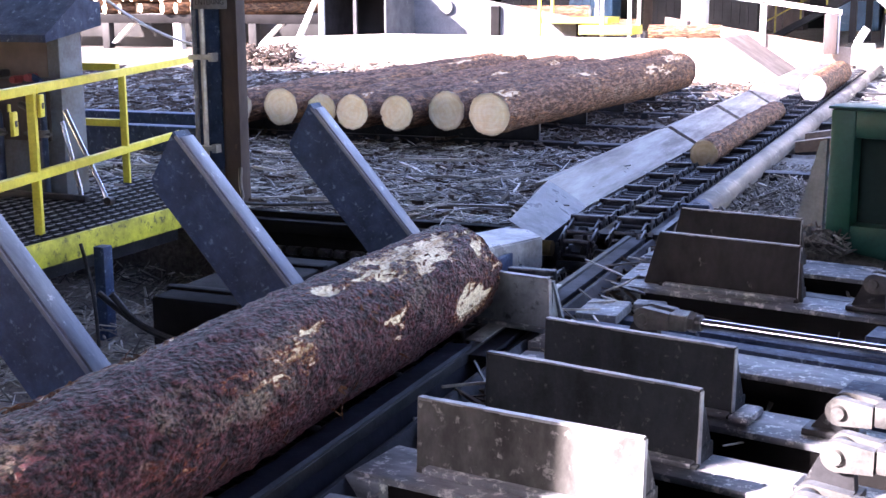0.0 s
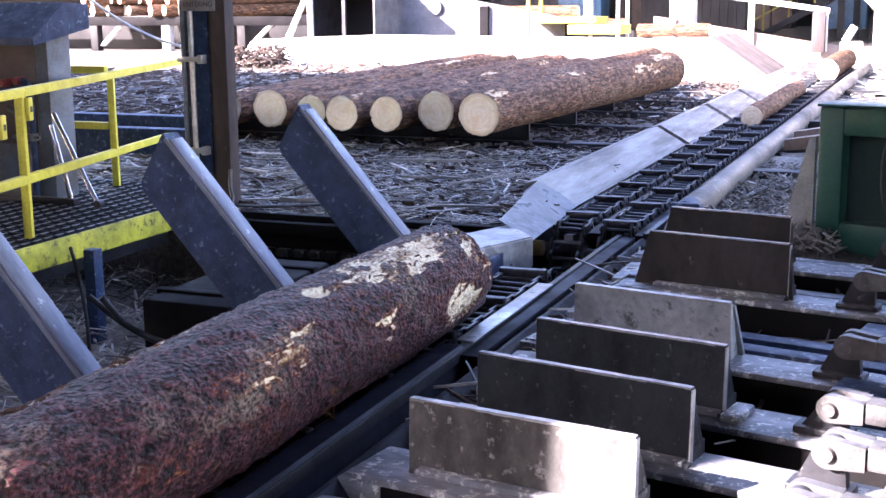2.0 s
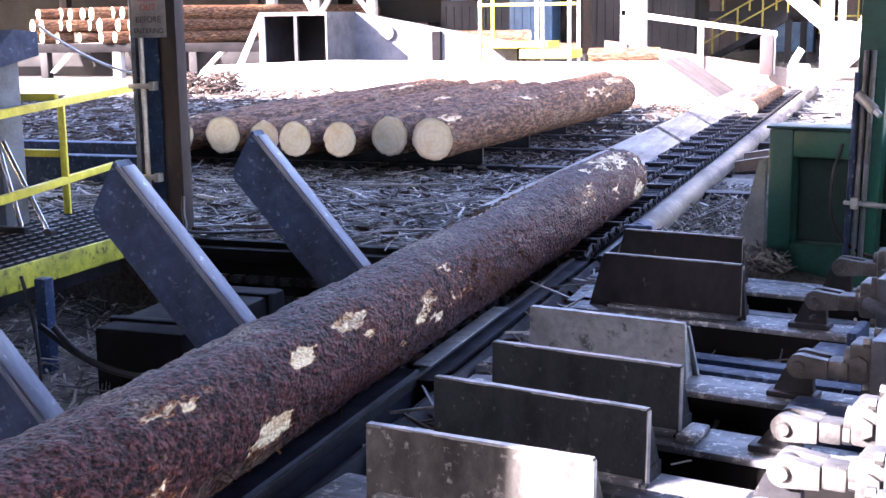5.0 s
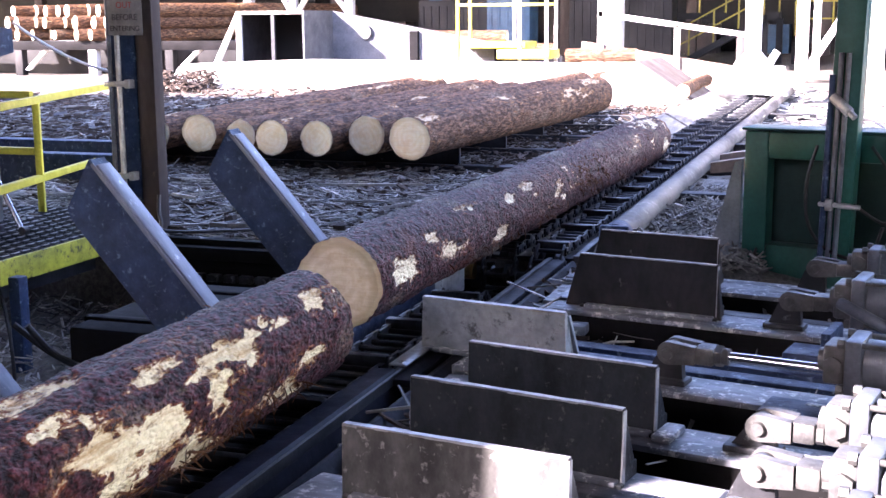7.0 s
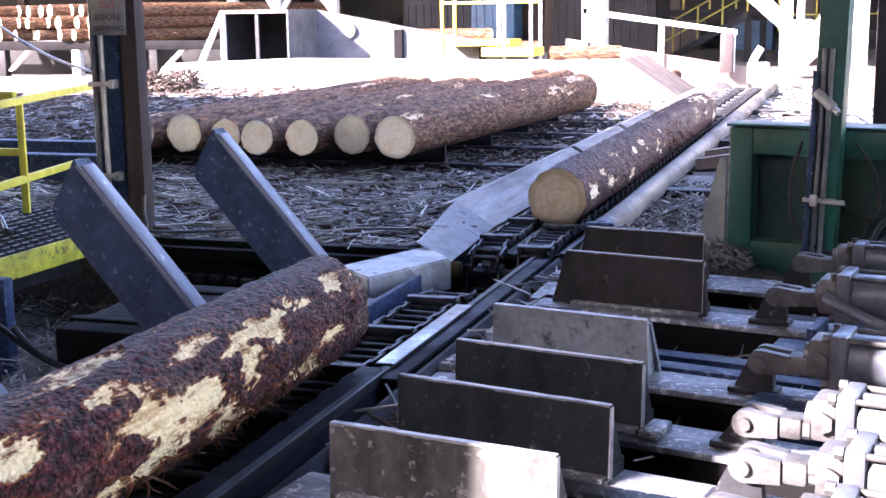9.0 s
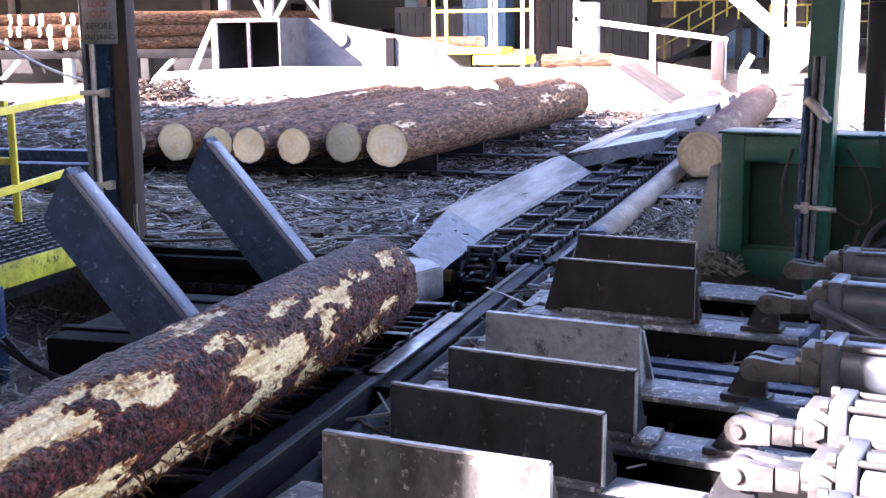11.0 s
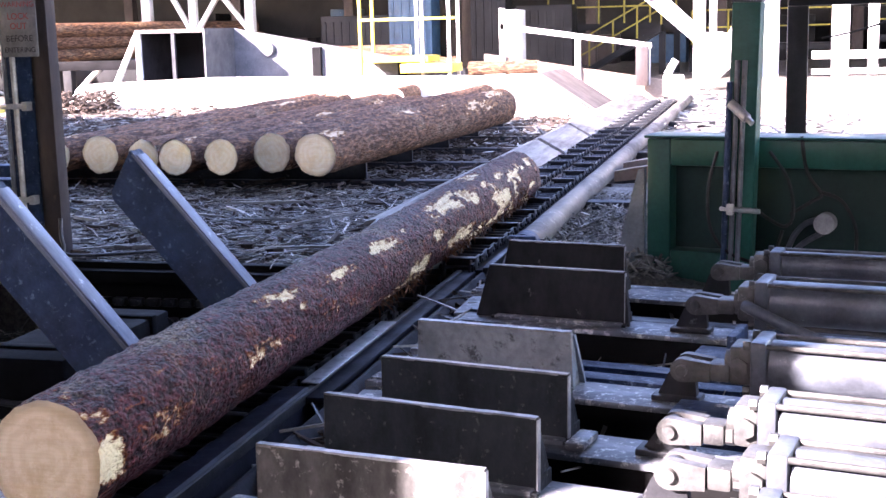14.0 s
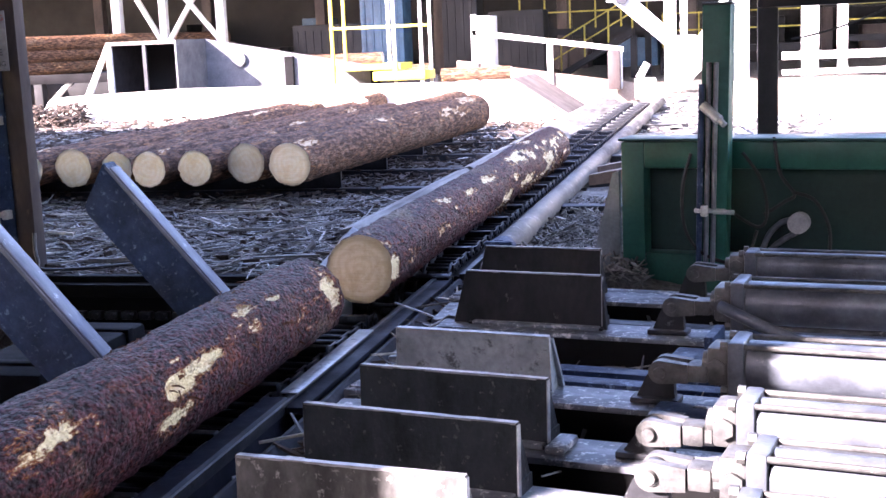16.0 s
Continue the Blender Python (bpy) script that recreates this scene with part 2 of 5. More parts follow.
    inner = mix_node(t, 0.6, inner, ramp_node(t, fine, [(0.3, (0.2, 0.2, 0.2)), (0.62, (1, 1, 1))]), "MULTIPLY")
    pale = mix_node(t, 0.2, pale, ramp_node(t, fine, [(0.3, (0.3, 0.3, 0.3)), (0.62, (1, 1, 1))]), "MULTIPLY")
    col = mix_node(t, span(t, edge.outputs[0], 0, 1, 0.3, 0.4), inner, pale)
    t.links.new(col, bsdf.inputs["Base Color"])
    t.links.new(span(t, scaly, gloss + 0.25, gloss), bsdf.inputs["Roughness"])
    bsdf.inputs["Specular IOR Level"].default_value = spec
    # scales: sharp-edged plates over the soft lumps
    plates = t.nodes.new("ShaderNodeTexVoronoi")
    plates.feature = "SMOOTH_F1"
    plates.inputs["Scale"].default_value, plates.inputs["Smoothness"].default_value = 42 * grain, 0.25
    squash = t.nodes.new("ShaderNodeMapping")
    squash.inputs["Scale"].default_value = (1, run, 1)
    t.links.new(co, squash.inputs["Vector"])
    t.links.new(squash.outputs[0], plates.inputs["Vector"])
    relief = t.nodes.new("ShaderNodeMath")
    relief.operation = "MULTIPLY_ADD"
    t.links.new(plates.outputs["Distance"], relief.inputs[0])
    relief.inputs[1].default_value = -0.45
    t.links.new(flake, relief.inputs[2])
    bump_to(t, bsdf, relief.outputs[0], 1.0, 0.04)
    return m


def end_material(name, wood, heart):
    """Sawn log end: growth rings, a darker heart, a dark rim and saw marks. Local axis y."""
    m, t, bsdf = nodes_of(name)
    co = t.nodes.new("ShaderNodeTexCoord").outputs["Object"]
    mp = t.nodes.new("ShaderNodeMapping")
    mp.inputs["Scale"].default_value = (1, 0, 1)
    t.links.new(co, mp.inputs[0])
    wave = t.nodes.new("ShaderNodeTexWave")
    wave.wave_type, wave.rings_direction = "RINGS", "SPHERICAL"
    wave.inputs["Scale"].default_value, wave.inputs["Distortion"].default_value = 5.5, 5.0
    wave.inputs["Detail"].default_value, wave.inputs["Detail Scale"].default_value = 3, 1.6
    t.links.new(mp.outputs[0], wave.inputs["Vector"])
    stain = noise_node(t, co, 7, 6, 0.7)
    saw = noise_node(t, co, 30, 3, 0.5, (0.15, 1, 3))
    col = mix_node(t, span(t, wave.outputs["Fac"], 0, 0.35, 0.2, 0.9), wood, heart)
    col = mix_node(t, span(t, stain, 0, 0.8, 0.48, 0.62), col, heart)
    far = t.nodes.new("ShaderNodeVectorMath")
    far.operation = "LENGTH"
    t.links.new(mp.outputs[0], far.inputs[0])
    col = mix_node(t, span(t, far.outputs["Value"], 0, 0.6, 0.17, 0.21), col, tuple(0.8 * v for v in heart))
    col = mix_node(t, 0.3, col, ramp_node(t, saw, [(0.3, (0.55, 0.55, 0.55)), (0.7, (1, 1, 1))]), "MULTIPLY")
    t.links.new(col, bsdf.inputs["Base Color"])
    bsdf.inputs["Roughness"].default_value = 0.8
    bump_to(t, bsdf, saw, 0.3, 0.004)
    return m


BARK_DARK = bark_material("dark_wet_pine_bark", (0.088, 0.030, 0.034), (0.006, 0.003, 0.003), (0.17, 0.042, 0.02), (0.93, 0.82, 0.6), 0.3, 0.13, 1.0, 1.35, 0.75, 0.6)
BARK_RED = bark_material("dark_red_pine_bark", (0.092, 0.026, 0.03), (0.004, 0.002, 0.002), (0.24, 0.06, 0.022), (0.97, 0.82, 0.52), 0.3, 0.13, 0.9, 1.3, 0.8, 0.6)
BARK_BROWN = bark_material("dry_brown_pine_bark", (0.155, 0.083, 0.053), (0.02, 0.012, 0.01), (0.27, 0.13, 0.06), (0.6, 0.45, 0.3), 0.6, 0.1, 0.35, 0.9, 0.8, 0.22)
END_TAN = end_material("sawn_tan_end", (0.62, 0.52, 0.38), (0.47, 0.36, 0.22))
END_PALE = end_material("sawn_pale_end", (0.98, 0.95, 0.84), (0.86, 0.76, 0.57))


def ground_material():
    m, t, bsdf = nodes_of("bark_strewn_ground")
    co = t.nodes.new("ShaderNodeTexCoord").outputs["Object"]
    a, b, c = noise_node(t, co, 1.1, 8, 0.7), noise_node(t, co, 22, 6, 0.7, (1, 0.5, 1)), noise_node(t, co, 90, 3, 0.6)
    col = mix_node(t, span(t, b, 0, 1, 0.38, 0.64), (0.06, 0.05, 0.046), (0.2, 0.175, 0.15))
    col = mix_node(t, span(t, a, 0, 0.8, 0.5, 0.68), col, (0.28, 0.25, 0.21))
    col = mix_node(t, 0.4, col, ramp_node(t, c, [(0.3, (0.3, 0.3, 0.3)), (0.7, (1, 1, 1))]), "MULTIPLY")
    t.links.new(col, bsdf.inputs["Base Color"])
    bsdf.inputs["Roughness"].default_value = 0.85
    bump_to(t, bsdf, b, 0.8, 0.03)
    return m


GROUND = ground_material()


# ---- mesh tools ----
def box(bm, x0, x1, y0, y1, z0, z1, bevel=0.0, m=None):
    g = bmesh.ops.create_cube(bm, size=1, matrix=Matrix.Translation(((x0 + x1) / 2, (y0 + y1) / 2, (z0 + z1) / 2)) @ Matrix.Diagonal((abs(x1 - x0), abs(y1 - y0), abs(z1 - z0), 1)))
    vs = g["verts"]
    if bevel:
        es = list({e for v in vs for e in v.link_edges})
        r = bmesh.ops.bevel(bm, geom=es, offset=bevel, segments=2, affect="EDGES", profile=0.5)
        vs = list({v for f in r["faces"] for v in f.verts} | {v for v in vs if v.is_valid})
    if m is not None:
        bmesh.ops.transform(bm, matrix=m, verts=vs)
    return bm


def prism(bm, pts, axis, a, b, m=None):
    """A polygon of 2D points drawn out along an axis from a to b."""
    def put(p, s):
        return {"x": (s, p[0], p[1]), "y": (p[0], s, p[1]), "z": (p[0], p[1], s)}[axis]
    v0, v1 = [bm.verts.new(put(p, a)) for p in pts], [bm.verts.new(put(p, b)) for p in pts]
    bm.faces.new(v0), bm.faces.new(v1[::-1])
    n = len(pts)
    for i in range(n):
        bm.faces.new((v0[i], v1[i], v1[(i + 1) % n], v0[(i + 1) % n]))
    if m is not None:
        bmesh.ops.transform(bm, matrix=m, verts=v0 + v1)
    bmesh.ops.recalc_face_normals(bm, faces=bm.faces[:])
    return bm


def rod(bm, p, q, r, n=14, r2=None):
    p, q = Vector(p), Vector(q)
    m = Matrix.Translation((p + q) / 2) @ (q - p).to_track_quat("Z", "Y").to_matrix().to_4x4()
    bmesh.ops.create_cone(bm, cap_ends=True, segments=n, radius1=r, radius2=r if r2 is None else r2, depth=(q - p).length, matrix=m)
    return bm


def tube(bm, pts, r, n=8):
    """A round bar along a row of points, joined ring by ring."""
    pts = [Vector(p) for p in pts]
    if 3 <= len(pts) < 10:
        fine = []
        for i in range(len(pts) - 1):
            p0, p1, p2, p3 = pts[max(i - 1, 0)], pts[i], pts[i + 1], pts[min(i + 2, len(pts) - 1)]
            for k in range(5):
                u = k / 5
                fine.append(0.5 * (2 * p1 + (p2 - p0) * u + (2 * p0 - 5 * p1 + 4 * p2 - p3) * u * u + (3 * p1 - p0 - 3 * p2 + p3) * u ** 3))
        pts = fine + [pts[-1]]
    rings = []
    for i, p in enumerate(pts):
        d = (pts[min(i + 1, len(pts) - 1)] - pts[max(i - 1, 0)]).normalized()
        side = d.cross(Vector((0.31, 0.2, 0.93))).normalized()
        up = side.cross(d)
        rings.append([bm.verts.new(p + r * (math.cos(k * math.tau / n) * side + math.sin(k * math.tau / n) * up)) for k in range(n)])
    for a, b in zip(rings, rings[1:]):
        for k in range(n):
            bm.faces.new((a[k], a[(k + 1) % n], b[(k + 1) % n], b[k]))
    bm.faces.new(rings[0]), bm.faces.new(rings[-1][::-1])
    bmesh.ops.recalc_face_normals(bm, faces=bm.faces[:])
    return bm


def sag(p, q, drop, n=12):
    p, q = Vector(p), Vector(q)
    return [p.lerp(q, i / n) - Vector((0, 0, drop * 4 * (i / n) * (1 - i / n))) for i in range(n + 1)]


def B():
    return bmesh.new()


def mesh_of(name, bm, material, smooth=35):
    me = bpy.data.meshes.new(name)
    bm.to_mesh(me)
    bm.free()
    me.materials.append(material)
    if smooth:
        me.shade_smooth()
        me.set_sharp_from_angle(angle=radians(smooth))
    return me


def part(name, bm, material, parent=None, label="", m=None, smooth=35):
    ob = new(name, mesh_of(name, bm, material, smooth))
    if parent:
        ob.parent = parent
    if m is not None:
        ob.matrix_basis = m
    return tagged(ob, label)


def thing(name, label, category, m=None, group="", kind=""):
    ob = new(name)
    ob.empty_display_size = 0.1
    if m is not None:
        ob.matrix_basis = m
    return tagged(ob, label, category, group, kind)


def solo(name, bm, material, label, category, group="", kind="", smooth=35, m=None):
    ob = part(name, bm, material, None, "", m, smooth)
    return tagged(ob, label, category, group, kind)


# ---- ground ----
def ground_height(x, y):
    n = noise.noise(Vector((x * 1.3, y * 1.3, 0.0))) * 0.05 + noise.noise(Vector((x * 5, y * 5, 3.0))) * 0.022
    if y < 8.75 and -9.8 < x < -3.0:
        return -0.62 + 2 * n
    if y < 9.0 and -3.05 < x < -2.05:
        return -0.62 + n
    if y < 9.1 and -2.05 <= x < 6:
        return (-0.16 if x < -1.75 and y > 3 else -0.29) + 1.6 * n
    if 8.75 <= y < 34 and -2.98 < x < -2.02:
        return -0.5
    if y >= 8.75 and -16 < x <= -2.98 and y < 13:
        return -0.02 + 1.3 * n
    if -2.02 <= x < 4 and 9.0 <= y < 13:
        return -0.1 + 1.8 * n
    return -0.06 + n


def build_ground():
    xs = [-900, -300, -120, -60, -40, -28] + list(np.arange(-20, -5.6, 0.35)) + list(np.arange(-5.6, 1.6, 0.09)) + list(np.arange(1.7, 8, 0.4)) + [12, 20, 40, 90, 300, 900]
    ys = [-900, -200, -60, -20, -8, -3] + list(np.arange(0, 13.5, 0.1)) + list(np.arange(13.6, 34, 0.4)) + [36, 40, 46, 55, 70, 100, 180, 400, 1500]
    verts = [(x, y, ground_height(x, y)) for y in ys for x in xs]
    w = len(xs)
    faces = [(j * w + i, j * w + i + 1, (j + 1) * w + i + 1, (j + 1) * w + i) for j in range(len(ys) - 1) for i in range(w - 1)]
    me = bpy.data.meshes.new("ground")
    me.from_pydata(verts, [], faces)
    me.materials.append(GROUND)
    me.shade_smooth()
    tagged(new("ground", me), "mill yard ground covered in bark and wood debris", "ground", kind="structure")


build_ground()


def scatter(name, label, material, count, area, z, lengths, widths, seed, along=0.0, spread=90, lift=0.05, tilt=10):
    """Many loose splinters as one mesh: thin bent boxes lying on the ground."""
    rnd = random.Random(seed)
    verts, faces = [], []
    for _ in range(count):
        x, y = rnd.uniform(area[0], area[1]), rnd.uniform(area[2], area[3])
        ln, wd = rnd.uniform(*lengths) * rnd.uniform(0.5, 1), rnd.uniform(*widths)
        m = pose(x, y, (ground_height(x, y) if z is None else z) + rnd.uniform(0.0, lift), rnd.gauss(0, tilt), rnd.gauss(0, tilt), along + rnd.gauss(0, spread))
        bend, th, k = rnd.uniform(-0.08, 0.08) * ln, wd * rnd.uniform(0.25, 0.7), len(verts)
        for sx, w, off in ((-0.5, wd * 0.6, 0), (0.05, wd, bend), (0.5, wd * 0.35, 0)):
            for dy, dz in ((-0.5, 0), (0.5, 0), (0.5, 1), (-0.5, 1)):
                verts.append(m @ Vector((sx * ln, off + dy * w, dz * th)))
        for a in (0, 4):
            for i in range(4):
                faces.append((k + a + i, k + a + (i + 1) % 4, k + a + 4 + (i + 1) % 4, k + a + 4 + i))
        faces += [(k + 3, k + 2, k + 1, k), (k + 8, k + 9, k + 10, k + 11)]
    me = bpy.data.meshes.new(name)
    me.from_pydata(verts, [], faces)
    me.materials.append(material)
    return tagged(new(name, me), label, "debris", kind="stuff")


scatter("wood_splinters", "grey splinters and bark strips strewn over the deck floor", SPLINTER, 15000, (-8.5, -3.1, 8.85, 13.4), None, (0.05, 0.55), (0.004, 0.02), 3, 10, 45, 0.07, 8)
scatter("wood_slab", "long pale slabs and sticks lying on the deck floor", CHIPS, 130, (-8, -3.3, 8.95, 12.3), None, (0.4, 1.3), (0.01, 0.05), 13, 8, 30, 0.1, 3)
scatter("bark_litter", "dark bark flakes lying on the deck floor", BARK_BITS, 7000, (-9, -3.05, 8.9, 26), None, (0.05, 0.3), (0.012, 0.06), 4, lift=0.08)
scatter("wood_splinters", "grey splinters heaped in the pit below the arms", SPLINTER, 6500, (-7.5, -3.0, 2.2, 8.7), None, (0.05, 0.3), (0.005, 0.02), 5, 0, 90, 0.14, 22)
scatter("bark_litter", "bark and chips under the kicker slides", BARK_BITS, 2200, (-2.05, 1.6, 3.0, 9.0), None, (0.05, 0.3), (0.012, 0.05), 6, 0, 90, 0.1, 18)
scatter("wood_splinters", "long splinters caught between the slides", SPLINTER, 900, (-2.0, 1.4, 3.2, 9.1), None, (0.12, 0.6), (0.008, 0.03), 7, 0, 60, 0.16, 14)
scatter("wood_slab", "pale sticks fallen between the kicker slides", CHIPS, 90, (-2.0, 0.6, 3.2, 9.0), None, (0.2, 0.7), (0.008, 0.025), 17, 30, 60, 0.2, 8)
scatter("wood_chips", "pale chips heaped beside the outfeed pipe", CHIPS, 4200, (-1.75, -0.7, 9.1, 13.0), None, (0.04, 0.22), (0.008, 0.03), 8, 0, 90, 0.12, 25)
scatter("wood_splinters", "splinters along the sunlit outfeed", SPLINTER, 1400, (-6, 1.5, 18, 32), None, (0.15, 0.8), (0.02, 0.06), 9)
scatter("bark_litter", "bark piled under the infeed log deck", BARK_BITS, 1600, (-18, -9, 12, 30), None, (0.1, 0.5), (0.03, 0.09), 10)


# ---- logs ----
def log_meshes(r, length, seed, bark, end, peel=0.0, spots=(), r2=None, n=60, step=0.05, ragged=0.02, notch=0.0):
    """Bark hull and two sawn ends. Local y runs from 0 to length. spots: (y, degrees, half length, half width in degrees, strength)."""
    r2 = r if r2 is None else r2
    rings = max(8, int(length / step))
    verts, faces, mask = [], [], []
    off = Vector((seed * 7.3, seed * 3.1, seed * 1.7))
    for j in range(rings + 1):
        y = length * j / rings
        for i in range(n):
            a = i * math.tau / n
            base = r + (r2 - r) * y / length
            p = Vector((math.cos(a) * base, y, math.sin(a) * base))
            k = noise.fractal(Vector((p.x * 3.2, p.y * 0.9, p.z * 3.2)) + off, 0.8, 2.1, 3)
            k = 0.2 * k + peel
            here = 0.0
            for sy, sa, hy, ha, st in spots:
                da = (math.degrees(a) - sa + 180) % 360 - 180
                d2 = ((y - sy) / hy) ** 2 + (da / ha) ** 2
                if d2 < 4:
                    here = max(here, st * math.exp(-d2 * 0.9))
            if here:
                rag = noise.fractal(Vector((p.x * 8, p.y * 4, p.z * 8)) + off * 2, 0.55, 2.2, 5)
                k += here * (0.95 + 1.4 * rag)
            k = min(1.0, max(0.0, k))
            near = noise.voronoi(Vector((p.x * 17, p.y * 8, p.z * 17)) + off)[0]
            plate = min(1.0, (near[1] - near[0]) * 2.2)
            bumpy = 0.007 * plate - 0.006 + noise.fractal(Vector((p.x * 14, p.y * 7, p.z * 14)) + off, 0.6, 2.2, 3) * 0.011
            swell = noise.noise(Vector((p.x * 2, p.y * 0.7, p.z * 2)) + off) * 0.018
            rr = base + swell + bumpy * (1 - 0.8 * min(1, k * 1.3)) - 0.016 * min(1, max(0, k - 0.35) * 4)
            if 0 < j < 3 or rings - 3 < j < rings:
                rr += noise.noise(Vector((p.x * 14, seed, p.z * 14))) * ragged * 0.4
            yy = y + (noise.noise(Vector((p.x * 10, seed + y, p.z * 10))) * ragged if j in (0, rings) else 0)
            if notch and y > length - 0.4:
                low = min(1.0, max(0.0, (25 - ((math.degrees(a) + 180) % 360 - 180)) / 12))
                low = low if math.sin(a) < 0.5 and math.cos(a) > -0.6 else 0.0
                grow = (y - length + 0.4) / 0.4
                yy += notch * low * grow
                rr -= 0.035 * low * max(0.0, grow - 0.55)
            verts.append((math.cos(a) * rr, yy, math.sin(a) * rr))
            mask.append(k)
    for j in range(rings):
        for i in range(n):
            faces.append((j * n + i, (j + 1) * n + i, (j + 1) * n + (i + 1) % n, j * n + (i + 1) % n))
    hull = bpy.data.meshes.new("bark")
    hull.from_pydata(verts, [], faces)
    hull.attributes.new("peel", "FLOAT", "POINT").data.foreach_set("value", mask)
    hull.materials.append(bark)
    hull.shade_smooth()
    ends = []
    for row, y, sign in ((0, 0.004, -1), (rings, length - 0.004, 1)):
        v = [(0, y + sign * 0.006, 0)]
        for f in (0.45, 0.9, 0.995):
            v += [(verts[row * n + i][0] * f, y + sign * (0.006 if f < 0.95 else -0.004) + (verts[row * n + i][1] - y) * f ** 3 * (1 if notch else 0), verts[row * n + i][2] * f) for i in range(n)]
        q = [(0, 1 + i, 1 + (i + 1) % n)[::-sign] for i in range(n)]
        for ring in (0, 1):
            o = 1 + ring * n
            q += [(o + i, o + n + i, o + n + (i + 1) % n, o + (i + 1) % n)[::-sign] for i in range(n)]
        me = bpy.data.meshes.new("end_face")
        me.from_pydata(v, [], q)
        me.materials.append(end)
        ends.append(me)
    return hull, ends


def make_log(label, m, r, length, seed, bark=BARK_DARK, end=END_TAN, group="", **kw):
    log = thing("log", label, "log", m, group)
    hull, ends = log_meshes(r, length, seed, bark, end, **kw)
    for name, me in (("bark", hull), ("end_face", ends[0]), ("end_face", ends[1])):
        ob = new(name, me)
        ob.parent = log
    return log


LEN_A, LEN_B, LEN_C, LEN_S, LEN_T = 9.55, 8.75, 8.6, 5.1, 4.4
log_a = make_log("dark wet pine log with peeled patches riding the chain", pose(-2.5, -3.46, 0.26), 0.245, LEN_A, 1, spots=(
    (8.08, 76, 0.2, 14, 1.05), (8.5, 70, 0.3, 18, 1.05), (8.95, 72, 0.3, 20, 1.0), (9.35, 70, 0.2, 25, 0.95), (8.7, 50, 0.45, 10, 0.6), (8.3, 18, 0.18, 9, 0.75), (8.38, 2, 0.15, 8, 0.7),
    (9.2, -8, 0.22, 18, 1.0), (9.45, 40, 0.1, 25, 0.9), (7.65, 47, 0.14, 7, 0.5), (6.6, 106, 0.8, 8, 0.7), (5.9, 112, 0.6, 8, 0.8), (7.4, 25, 0.3, 20, 0.2),
    (4.56, 27, 0.07, 6, 0.95), (4.36, 18, 0.08, 6, 0.9), (3.83, 8, 0.13, 7, 1.05), (3.67, 18, 0.08, 5, 0.85), (4.03, -5, 0.1, 7, 1.0), (3.07, 44, 0.18, 9, 1.05), (3.59, -11, 0.1, 7, 0.95), (3.16, 20, 0.08, 6, 0.85),
    (4.19, 40, 0.3, 18, 0.3), (4.3, 10, 0.4, 16, 0.32), (3.9, 20, 0.5, 20, 0.28), (2.2, -12, 0.25, 10, 0.9), (2.6, 35, 0.13, 8, 0.85),
    (1.2, 5, 0.22, 12, 0.9), (0.9, 30, 0.16, 10, 0.8), (0.35, 5, 0.2, 18, 0.95), (1.7, 50, 0.25, 10, 0.75)), r2=0.285, n=96, step=0.03, notch=0.11)
log_b = make_log("reddish dark pine log with large torn cream patches", pose(-2.62, -3.0, 0.24), 0.23, LEN_B, 2, BARK_RED, spots=(
    (8.5, 46, 0.18, 15, 1.0), (8.0, 47, 0.26, 11, 1.0), (7.62, 40, 0.24, 13, 1.05), (7.43, 22, 0.25, 18, 1.05), (7.18, 8, 0.32, 20, 1.1), (6.9, 4, 0.34, 22, 1.1), (6.7, 14, 0.25, 17, 1.0), (6.6, 46, 0.16, 12, 0.85),
    (6.5, -28, 0.45, 12, 0.9), (7.1, -36, 0.45, 17, 0.95), (8.2, -3, 0.22, 12, 0.85), (7.95, -24, 0.25, 15, 0.95), (7.1, 55, 0.3, 10, 0.62), (6.65, 88, 0.4, 14, 0.62), (6.0, 35, 0.12, 8, 0.8),
    (5.65, 58, 0.45, 18, 1.1), (5.05, 58, 0.34, 14, 1.05), (5.45, -8, 0.34, 9, 0.95), (5.9, -22, 0.34, 10, 0.95), (5.1, -12, 0.25, 9, 0.85), (4.6, 14, 0.2, 10, 0.7), (4.2, -30, 0.28, 24, 1.05), (3.6, -42, 0.45, 11, 1.0),
    (3.6, 48, 0.26, 10, 0.75), (4.05, 48, 0.14, 9, 0.7), (2.8, 43, 0.2, 8, 0.8), (1.95, 58, 0.24, 14, 0.68), (2.12, 32, 0.06, 6, 1.2), (1.5, 10, 0.2, 9, 0.6), (0.5, 5, 0.2, 12, 0.6), (0.06, 15, 0.08, 50, 0.9), (2.5, 0, 0.25, 10, 0.6)), r2=0.262, n=96, step=0.03)
log_c = make_log("dark pine log with scraped cream patches following on the chain", pose(-2.55, -12.7, 0.23), 0.245, LEN_C, 3, BARK_RED, spots=(
    (8.44, 21, 0.1, 30, 0.85), (7.67, 48, 0.1, 8, 0.85), (7.38, 54, 0.14, 10, 1.0), (7.18, 34, 0.2, 13, 0.75), (6.7, 27, 0.22, 10, 1.0), (6.44, 19, 0.16, 11, 1.0), (6.32, -6, 0.13, 9, 1.05), (6.44, 47, 0.2, 10, 0.45),
    (7.9, 10, 0.3, 20, 0.25), (5.4, 40, 0.4, 18, 0.28)), r2=0.25, n=96, step=0.03)


